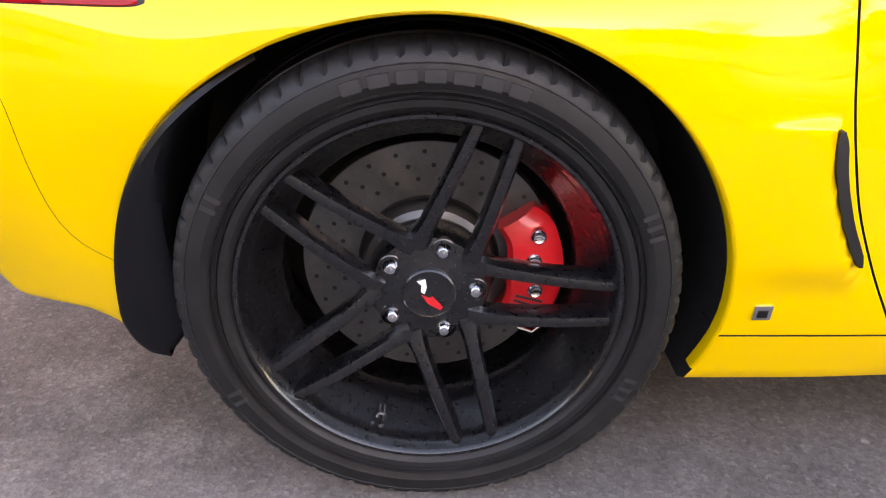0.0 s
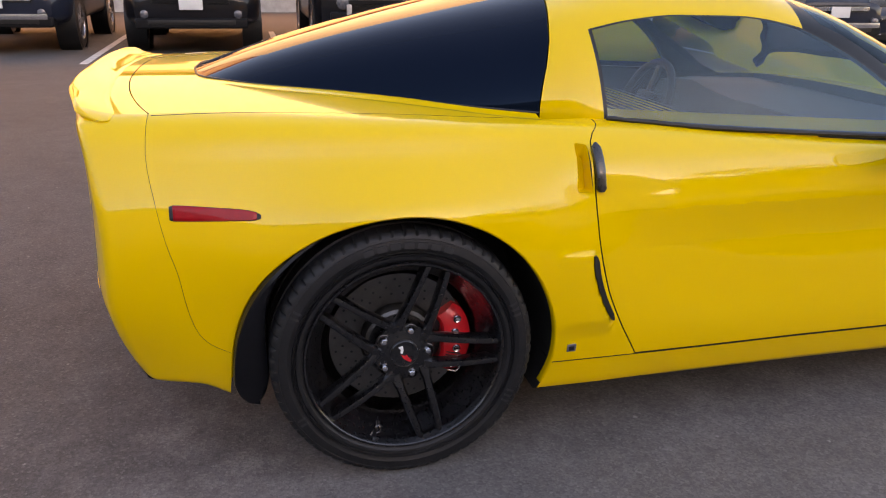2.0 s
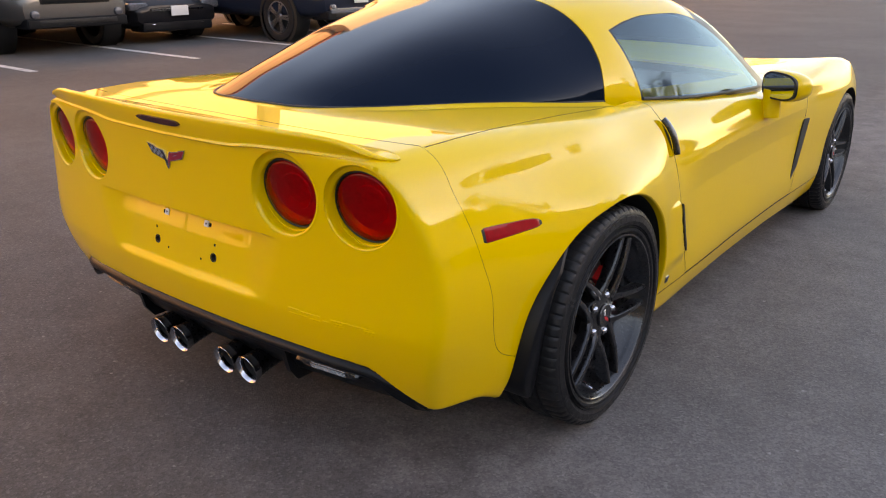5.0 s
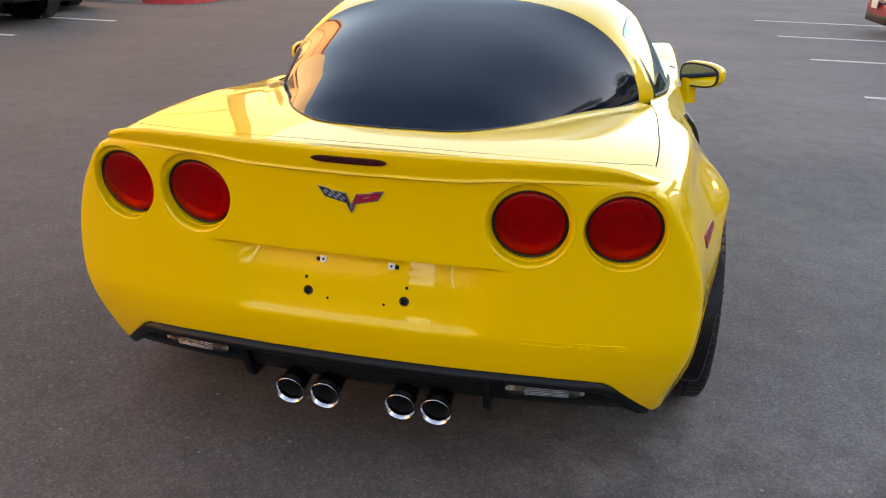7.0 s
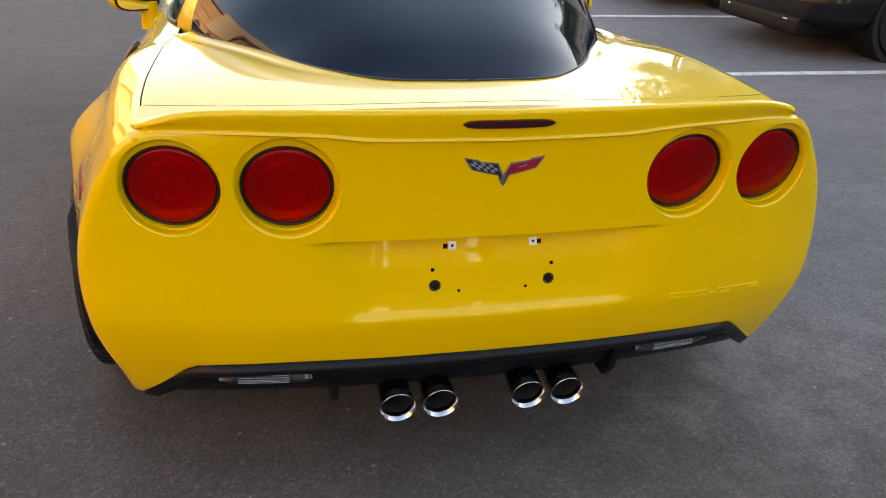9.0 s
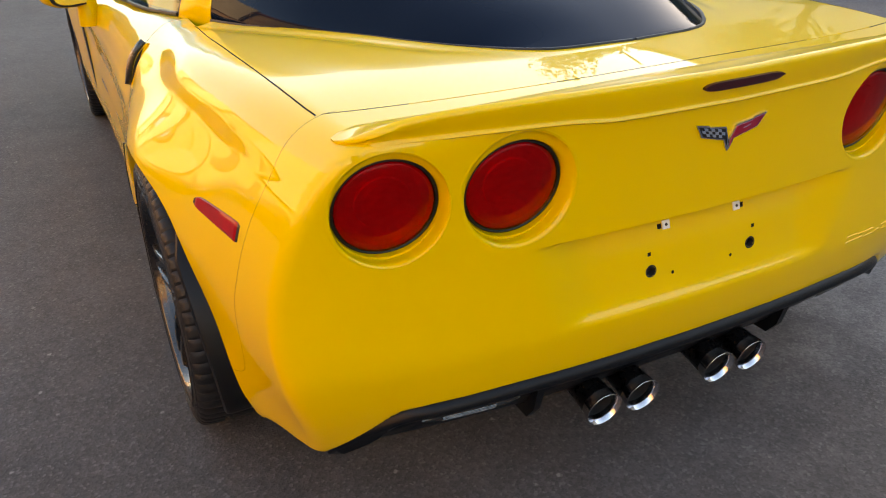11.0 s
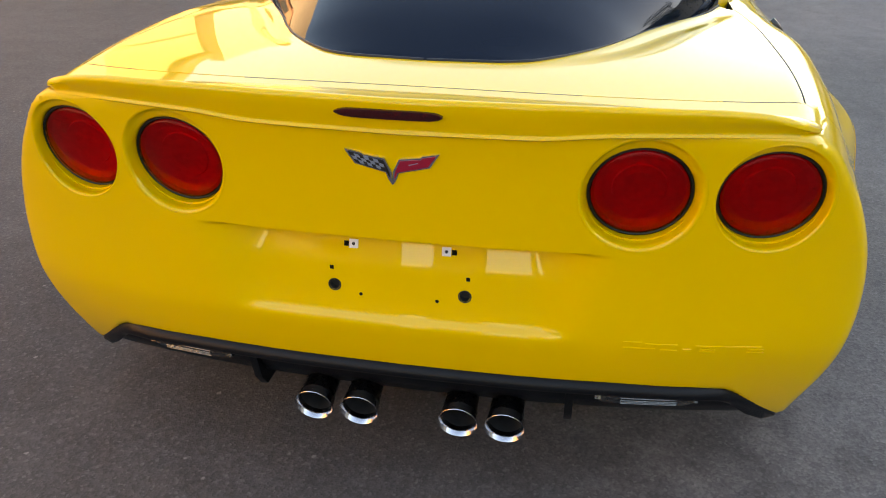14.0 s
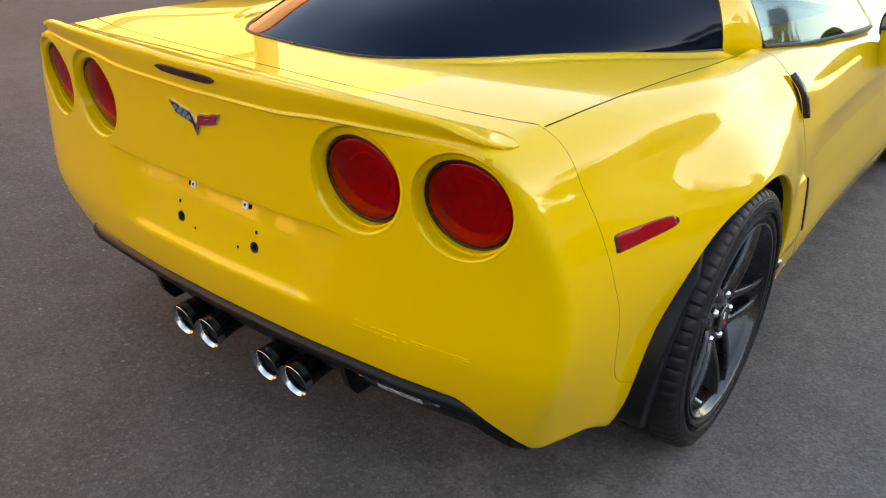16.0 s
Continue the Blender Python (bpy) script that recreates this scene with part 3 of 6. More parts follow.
def build_glasshouse():
    outer = cabin_solid()
    xs = np.linspace(-0.95, 0.95, 41)
    rear = plan_prism([(x, hatch_line(x)) for x in xs] + [(0.95, -1.0), (-0.95, -1.0)])
    me = boolean(outer, rear, "INTERSECT")
    me.materials.clear()
    me.materials.append(TINT)
    finish("hatch_glass", me, car, "dark tinted wraparound rear hatch glass", sharp=30)
    discard(rear)
    # thin dark edging along the glass
    bm = bmesh.new()
    for s in (1, -1):
        ys = np.linspace(-0.4858, 0.41, 80)
        pts = [(s * float(CAB_HALF(y)), y, float(CAB_FOOT(y)) + 0.001) for y in ys]
        add_tube(bm, pts, 0.004, 6)
    part("glass_edging", bm, GASKET, car)
    grown = plan_prism([(x, hatch_line(x) + 0.004) for x in xs] + [(0.95, -1.0), (-0.95, -1.0)])
    outer.data = boolean(outer, grown, "DIFFERENCE")
    inner = cabin_solid(0.024, 0.36, 1.98)
    shell = new("cutter", boolean(outer, inner, "DIFFERENCE"))
    discard(outer, inner, grown)
    foot = lambda y: float(CAB_FOOT(y))  # noqa: E731
    ys = np.linspace(0.570, 1.545, 14)
    brow = rail((0.566, 0.68, 0.82, 1.0, 1.16, 1.31, 1.46, 1.565), (1.066, 1.090, 1.104, 1.102, 1.078, 1.012, 0.905, 0.80))
    window = [(y, foot(y) + 0.004) for y in ys] + [(float(y), float(brow(y))) for y in np.linspace(1.565, 0.566, 32)]
    mid = Vector((1.02, 0.95))
    inset = [tuple(mid + (Vector(p) - mid) * 0.978) for p in window]
    for s in (1, -1):
        bm = bmesh.new()
        add_prism(bm, inset, 0.45, 1.1, lambda u, v, d: (s * d, u, v))
        c = solid_bm(bm)
        pane = boolean(shell, c, "INTERSECT")
        bm = bmesh.new()
        add_prism(bm, window, 0.45, 1.1, lambda u, v, d: (s * d, u, v))
        c2 = solid_bm(bm)
        ring = new("cutter", boolean(shell, c2, "INTERSECT"))
        seal = boolean(ring, c, "DIFFERENCE")
        # keep the outer skin of the pane alone, so that it is one thin sheet
        bm = bmesh.new()
        bm.from_mesh(pane)
        bmesh.ops.delete(bm, geom=[f for f in bm.faces if f.normal.x * s < 0.25], context="FACES")
        bm.to_mesh(pane)
        bm.free()
        for name, me, mat in (("door_window", pane, PANE), ("window_seal", seal, GASKET)):
            me.materials.clear()
            me.materials.append(mat)
            ob = finish(name, me, car, sharp=40)
            ob.visible_shadow = name != "door_window"
        shell.data = boolean(shell, c2, "DIFFERENCE")
        discard(c, c2, ring)
        # rubber lip where the glass goes down into the door
        bm = bmesh.new()
        add_tube(bm, [belt_point(y, s) for y in np.linspace(0.576, 1.53, 40)], 0.0065, 8)
        part("belt_seal", bm, GASKET, car)
    glass = plan_prism([(-0.74, 2.3), (-0.74, 1.72), (-0.67, 1.45), (-0.60, 1.26), (-0.5, 1.225), (0.0, 1.25), (0.5, 1.225), (0.60, 1.26), (0.67, 1.45), (0.74, 1.72), (0.74, 2.3)])
    me = boolean(shell, glass, "INTERSECT")
    bm = bmesh.new()
    bm.from_mesh(me)
    bmesh.ops.delete(bm, geom=[f for f in bm.faces if f.normal.z < 0.15], context="FACES")
    bm.to_mesh(me)
    bm.free()
    me.materials.clear()
    me.materials.append(SCREEN)
    ob = finish("windscreen", main_sheet(me), car, sharp=40)
    ob.visible_shadow = False
    shell.data = boolean(shell, glass, "DIFFERENCE")
    front = plan_prism([(-1.1, 2.4), (-1.1, 1.13), (-0.5, 1.205), (0.5, 1.205), (1.1, 1.13), (1.1, 2.4)])
    me = boolean(shell, front, "INTERSECT")
    me.materials.clear()
    me.materials.append(BLACK_PLASTIC)
    finish("windscreen_frame", me, car, sharp=40)
    me = boolean(shell, front, "DIFFERENCE")
    me.materials.clear()
    me.materials.append(YELLOW)
    finish("roof", me, car, sharp=30)
    discard(glass, front, shell)


build_glasshouse()


# ---------------------------------------------------------------- tail: spoiler, lamps, emblem, plate clips, diffuser, exhausts
def sweep_strip(name, sections, mat, parent, label="", sharp=40):
    """A closed profile carried along a run of sections, with its ends capped."""
    k = len(sections[0])
    verts = [p for s in sections for p in s]
    faces = [(i * k + j, i * k + (j + 1) % k, (i + 1) * k + (j + 1) % k, (i + 1) * k + j) for i in range(len(sections) - 1) for j in range(k)]
    faces += [tuple(range(k))[::-1], tuple((len(sections) - 1) * k + j for j in range(k))]
    me = bpy.data.meshes.new(name)
    me.from_pydata([tuple(map(float, v)) for v in verts], [], faces)
    bm = bmesh.new()
    bm.from_mesh(me)
    bmesh.ops.recalc_face_normals(bm, faces=bm.faces)
    bm.to_mesh(me)
    bm.free()
    me.materials.append(mat)
    return finish(name, me, parent, label, sharp=sharp)


SPOIL_TOP = rail((0, 0.3, 0.5, 0.58, 0.63, 0.67, 0.695, 0.714), (0.926, 0.928, 0.926, 0.920, 0.911, 0.899, 0.888, 0.878))
SPOIL_LOW = rail((0, 0.25, 0.36, 0.5, 0.60, 0.66, 0.714), (0.864, 0.867, 0.876, 0.880, 0.878, 0.875, 0.870))


def spoiler_sections():
    """Wing sections across the tail; towards each tip they shrink into the deck."""
    out = []
    for x in np.linspace(-0.703, 0.703, 141):
        ax = abs(x)
        size = max(0.02, min(1.0, (0.7045 - ax) / 0.045)) ** 0.5
        back = float(TAIL_PLAN(ax)) - 0.024 + 0.018 * float(step((ax - 0.45) / 0.26))
        top, low = float(SPOIL_TOP(ax)), float(SPOIL_LOW(ax))
        lead = back + 0.100 - 0.015 * (ax / 0.7) ** 4
        d = float(deck(np.array([x]), np.array([lead]))[0])
        prof = [(lead, d - 0.003), (lead - 0.004, d + 0.0015)]
        for t in (0.2, 0.4, 0.6, 0.75, 0.88):
            prof.append((lead + (back + 0.006 - lead) * t, d + 0.0015 + (top - d - 0.0015) * t**1.9))
        prof += [(back + 0.010, top), (back + 0.005, top - 0.0012), (back + 0.002, top - 0.0045), (back + 0.001, top - 0.010)]
        mid = (top + low) / 2
        prof += [(back + 0.007, mid), (back + 0.0115, low + 0.0095), (back + 0.0125, low + 0.0060), (back + 0.0115, low + 0.0035), (back + 0.0090, low + 0.0012), (back + 0.0088, low - 0.0005), (back + 0.011, low - 0.0022), (back + 0.05, low), (back + 0.07, d - 0.02)]
        py, pz = lead - 0.022, low + 0.004
        out.append([(x, py + (y - py) * size, pz + (z - pz) * size) for y, z in prof])
    return out


sweep_strip("spoiler", spoiler_sections(), YELLOW, car, sharp=50)

# high brake lamp in the spoiler's rear face
secs = []
for x in np.linspace(-0.0915, 0.0915, 25):
    h = 0.0085 * max(1 - (abs(x) / 0.0925) ** 6, 0.02) ** 0.5
    y = float(TAIL_PLAN(abs(x))) - 0.0215
    zc = 0.899
    secs.append([(x, y - 0.003 - 0.0005, zc + h * 0.85), (x, y - 0.004, zc), (x, y, zc - h), (x, y + 0.03, zc - h), (x, y + 0.03, zc + h), (x, y - 0.001, zc + h)])
sweep_strip("brake_lamp", secs, LENS_DARK_RED, car, "dark red high brake lamp strip")


def tail_lamp(sx, x, z):
    m = lamp_pose(sx * x, z)
    # painted bezel: its outer edge lies on the bumper skin, its inner edge dips to the lamp
    prof = [(0.0, 0.1080), (0.0005, 0.1065), (0.0002, 0.1040), (-0.0014, 0.1015), (-0.0048, 0.0988), (-0.0100, 0.0962), (-0.0165, 0.0936), (-0.0230, 0.0914), (-0.0290, 0.0900), (-0.034, 0.0895)]
    n, k = 80, len(prof)
    lean = Matrix.Translation((0, -0.006, -0.029)) @ Matrix.Rotation(radians(9), 4, "X") @ Matrix.Translation((0, 0, 0.029))
    deep = m @ lean
    pts = []
    for i in range(n):
        a = 2 * math.pi * i / n
        for h, r in prof:
            q, r = float(step((0.0992 - r) / 0.0085)), lamp_rim(x, r)
            v = Vector((r * math.cos(a), r * math.sin(a), h))
            pts.append((m @ v).lerp(deep @ v, q))
    pts = np.array(pts)
    on = pts.copy()
    for _ in range(5):
        on[:, 1] += body_field(on)
    nrm = field_normal(on)
    h = np.tile([a for a, _ in prof], n)[:, None]
    keep = np.tile([float(step((r - 0.0955) / 0.009)) for _, r in prof], n)[:, None]
    pts = pts * (1 - keep) + (on + nrm * (h + 0.0002)) * keep
    faces = [(i * k + j, i * k + j + 1, ((i + 1) % n) * k + j + 1, ((i + 1) % n) * k + j) for i in range(n) for j in range(k - 1)]
    mesh_object("lamp_bezel", pts, faces, YELLOW, car, sharp=0)
    bm = bmesh.new()
    add_revolve(bm, [(-0.034, 0.0902), (-0.0290, 0.0897), (-0.0268, 0.0888), (-0.0262, 0.0864), (-0.0280, 0.0843), (-0.05, 0.0836), (-0.05, 0.0)], 72, "Z", deep)
    lamp = part("tail_lamp", bm, MARK_BLACK, car, "round red tail lamp in a black ring")
    bm = bmesh.new()
    dome = lambda r: -0.0250 + 0.0105 * (1 - (r / 0.0830) ** 2)  # noqa: E731
    add_revolve(bm, [(-0.036, 0.0838), (-0.0275, 0.0836), (-0.0256, 0.0826)] + [(dome(r), r) for r in np.linspace(0.0808, 0.0, 14)], 72, "Z", deep)
    lens = part("lens", bm, LENS_RED, lamp, "domed red lens")
    bm = bmesh.new()
    add_revolve(bm, [(-0.0310, 0.0832), (-0.0370, 0.0770), (-0.0425, 0.0640), (-0.0460, 0.0480), (-0.0430, 0.0460), (-0.0470, 0.0300), (-0.0480, 0.0)], 26, "Z", deep)
    part("reflector", bm, REFLECTOR, lens, "faceted silver reflector bowl", smooth=False)


for lamp_x, lamp_z in LAMPS:
    for sx in (1, -1):
        tail_lamp(sx, lamp_x, lamp_z)


def flag_emblem():
    """Crossed flags: a chequered one and a red one that meet in a pointed foot."""
    def put(u, v, d):
        p, nrm = on_tail(u, 0.798 + v, 0.0)
        return p + nrm * d

    def plate(name, outline, mat, lo, hi, parent, label=""):
        bm = bmesh.new()
        add_prism(bm, outline, lo, hi, put)
        return part(name, bm, mat, parent, label, smooth=False)

    left = [(-0.083, 0.031), (-0.053, 0.0255), (-0.051, 0.0225), (-0.0125, 0.0175), (-0.001, -0.0075), (0.0, -0.032), (-0.006, -0.0235), (-0.0117, -0.0085), (-0.037, -0.0026), (-0.066, 0.0045)]
    right = [(-u, v) for u, v in left[::-1]]
    em = plate("emblem", left, CHROME, -0.002, 0.0035, car, "chrome crossed-flags emblem")
    plate("red_flag", right, CHROME, -0.002, 0.0035, em)
    plate("flag_field", [(-0.0775, 0.0275), (-0.053, 0.0225), (-0.051, 0.0195), (-0.0145, 0.0148), (-0.0045, -0.0085), (-0.0035, -0.019), (-0.0105, -0.0062), (-0.037, -0.0004), (-0.063, 0.0065)], MARK_BLACK, 0.002, 0.0045, em)
    plate("flag_field", [(0.0775, 0.0275), (0.053, 0.0225), (0.051, 0.0195), (0.0145, 0.0148), (0.0045, -0.0085), (0.0035, -0.022), (0.0095, -0.0072), (0.037, -0.0004), (0.063, 0.0065)], FLAG_RED, 0.002, 0.0045, em, "red flag field")
    bm = bmesh.new()
    tl, tr, bl, br = (Vector(p) for p in ((-0.0745, 0.0255), (-0.0160, 0.0135), (-0.0625, 0.0080), (-0.0115, -0.0045)))
    spot = lambda a, b: tuple(tl.lerp(tr, a).lerp(bl.lerp(br, a), b))  # noqa: E731
    for i in range(7):
        for j in range(3):
            if (i + j) % 2 == 1:
                add_prism(bm, [spot(i / 7, j / 3), spot((i + 1) / 7, j / 3), spot((i + 1) / 7, (j + 1) / 3), spot(i / 7, (j + 1) / 3)], 0.004, 0.0052, put)
    part("chequers", bm, FLAG_PALE, em, smooth=False)
    plate("flag_mark", [(0.030, 0.0075), (0.046, 0.0125), (0.0455, 0.0140), (0.0295, 0.009)], FLAG_PALE, 0.004, 0.0052, em)


flag_emblem()
for s in (1, -1):
    p, nrm = on_tail(s * 0.0885, 0.623, 0.001)
    m = frame_at(p, nrm)
    bm = bmesh.new()
    add_box(bm, -0.0085, 0.0085, -0.0085, 0.0085, -0.002, 0.002, 0.001, m)
    clip = part("plate_clip", bm, WHITE, car, "white plastic plate screw clip")
    bm = bmesh.new()
    add_revolve(bm, [(0.0018, 0.0034), (0.0026, 0.003), (0.0026, 0.0)], 12, "Z", m)
    part("screw_hole", bm, MARK_BLACK, clip)
    for hx, hz, r in ((0.126, 0.540, 0.0112),):
        p, nrm = on_tail(s * hx, hz, -0.0004)
        bm = bmesh.new()
        add_revolve(bm, [(0.0, 0.0132), (0.0016, 0.0122), (0.0012, 0.0102), (-0.006, 0.0096), (-0.012, 0.0094), (-0.012, 0.0)], 24, "Z", frame_at(p, nrm))
        part("plate_grommet", bm, GASKET, car)


def raised_bar(x0, x1, z0, z1):
    verts, faces = [], []
    for i, x in enumerate(np.linspace(x0, x1, 6)):
        for z, out in ((z0 - 0.001, -0.0005), (z0, 0.0016), (z1, 0.0016), (z1 + 0.001, -0.0005)):
            verts.append(on_tail(x, z, out)[0])
    for i in range(5):
        for j in range(3):
            faces.append((i * 4 + j, (i + 1) * 4 + j, (i + 1) * 4 + j + 1, i * 4 + j + 1))
    return verts, faces


# embossed model name on the bumper, as bars
for x0, x1, z0, z1 in ((0.422, 0.455, 0.478, 0.481), (0.422, 0.480, 0.465, 0.468), (0.462, 0.520, 0.475, 0.478), (0.490, 0.520, 0.463, 0.466), (0.530, 0.545, 0.466, 0.469),
                       (0.552, 0.600, 0.474, 0.477), (0.560, 0.588, 0.467, 0.470), (0.560, 0.588, 0.461, 0.464), (0.604, 0.670, 0.473, 0.476), (0.645, 0.676, 0.467, 0.470), (0.645, 0.676, 0.461, 0.464)):
    v, f = raised_bar(x0, x1, z0, z1)
    mesh_object("embossed_bar", v, f, YELLOW, car, sharp=60)

# black lower diffuser: a lip under the bumper that turns down at its ends
DIFF_LINE = rail((0, 0.41, 0.545, 0.61, 0.66, 0.70, 0.735, 0.762), (0.371, 0.369, 0.364, 0.358, 0.338, 0.312, 0.284, 0.258))
secs = []
for x in np.linspace(-0.752, 0.752, 111):
    ax = abs(x)
    z = float(DIFF_LINE(ax))
    y = float(tail(np.array([ax]), np.array([z]))[0]) + 0.02 * float(step((ax - 0.55) / 0.2))
    drop = 0.029 + 0.020 * float(step((ax - 0.63) / 0.06)) - 0.022 * float(step((ax - 0.72) / 0.04))
    secs.append([(x, y + 0.03, z + 0.004), (x, y, z + 0.003), (x, y - 0.006, z - 0.002), (x, y - 0.011, z - 0.009), (x, y - 0.0125, z - 0.016), (x, y - 0.010, z - 0.023), (x, y - 0.002, z - drop), (x, y + 0.02, z - drop - 0.004), (x, y + 0.05, z - drop + 0.002), (x, y + 0.06, z)])
diffuser = sweep_strip("diffuser", secs, BLACK_PLASTIC, car, "matt black lower diffuser with fins", sharp=50)
secs = []
for x in np.linspace(-0.70, 0.70, 61):
    ax = abs(x)
    y = float(TAIL_PLAN(ax)) + 0.055
    secs.append([(x, y, 0.352), (x, y + 0.012, 0.285), (x, y + 0.035, 0.250), (x, y + 0.12, 0.218), (x, y + 0.30, 0.205), (x, y + 0.30, 0.352)])
sweep_strip("diffuser_tray", secs, BLACK_PLASTIC, diffuser)
for s in (1, -1):
    for fx in (0.335,):
        bm = bmesh.new()
        add_prism(bm, [(-0.715, 0.335), (-0.695, 0.250), (-0.67, 0.215), (-0.45, 0.210), (-0.45, 0.335)], s * fx - 0.008, s * fx + 0.008, lambda u, v, d: (d, u, v))
        part("fin", bm, BLACK_PLASTIC, diffuser)
    # reversing lamp: clear ribbed lens under the lip
    secs = []
    for x in np.linspace(0.385, 0.585, 30):
        y = float(TAIL_PLAN(x)) + 0.050
        h = 0.017 * min(1, (0.588 - x) / 0.03, (x - 0.382) / 0.02) ** 0.5
        secs.append([(s * x, y - 0.004, 0.307 + h), (s * x, y - 0.009, 0.307), (s * x, y, 0.307 - h * 0.8), (s * x, y + 0.03, 0.307 - h * 0.8), (s * x, y + 0.03, 0.307 + h)])
    rev = sweep_strip("reversing_lamp", secs, LENS_CLEAR, car, "clear ribbed reversing lamp")
    for zz in (0.298, 0.3025, 0.307, 0.3115, 0.316):
        bm = bmesh.new()
        add_tube(bm, [(s * x, float(TAIL_PLAN(x)) + 0.0408 + 0.35 * abs(zz - 0.307), zz) for x in np.linspace(0.435, 0.545, 10)], 0.0012, 6)
        part("rib", bm, RIB_GREY, rev)

for ex in (-0.197, -0.098, 0.113, 0.210):
    m = Matrix.Translation((ex, -0.737, 0.227)) @ Euler((radians(9), 0, 0)).to_matrix().to_4x4()
    bm = bmesh.new()
    add_revolve(bm, [(0.022, 0.0385), (0.014, 0.0392), (0.001, 0.0416), (-0.0010, 0.0417), (-0.0016, 0.0410), (-0.0008, 0.0402), (0.0062, 0.0350), (0.0085, 0.0344), (0.020, 0.0340)], 40, "Y", m)
    pipe = part("exhaust_tip", bm, CHROME, car, "polished round exhaust tip with rolled lip")
    bm = bmesh.new()
    add_revolve(bm, [(0.0195, 0.0339), (0.030, 0.0325), (0.09, 0.0308), (0.26, 0.0308), (0.26, 0.0)], 32, "Y", m)
    part("bore", bm, SOOT, pipe, "sooty pipe bore")
    bm = bmesh.new()
    add_revolve(bm, [(0.30, 0.0345), (0.06, 0.0352), (0.021, 0.0384)], 32, "Y", m)
    part("pipe", bm, PIPE, pipe, "dark burnished exhaust pipe")


# ---------------------------------------------------------------- flank: marker, handle, duct, badge, arch lip, flap, mirror
def side_patch(name, outline_lo, outline_hi, ys, out, mat, right, rows=6, skirt=0.006, parent=None, label=""):
    """A panel that follows the flank between two edges (functions of y), stood out from it with turned-down edges."""
    verts, faces = [], []
    n = len(ys)
    grid = []
    for i, y in enumerate(ys):
        lo, hi = outline_lo(y), outline_hi(y)
        col = []
        for j in range(rows + 1):
            e = min(j, rows - j, i, n - 1 - i)
            p, nrm = on_side(y, lo + (hi - lo) * j / rows, out if e > 0 else -skirt, right)
            col.append(len(verts))
            verts.append(p)
        grid.append(col)
    for a, b in zip(grid, grid[1:]):
        for j in range(rows):
            faces.append((a[j], b[j], b[j + 1], a[j + 1]) if right else (a[j], a[j + 1], b[j + 1], b[j]))
    return mesh_object(name, verts, faces, mat, parent or car, label, sharp=50)


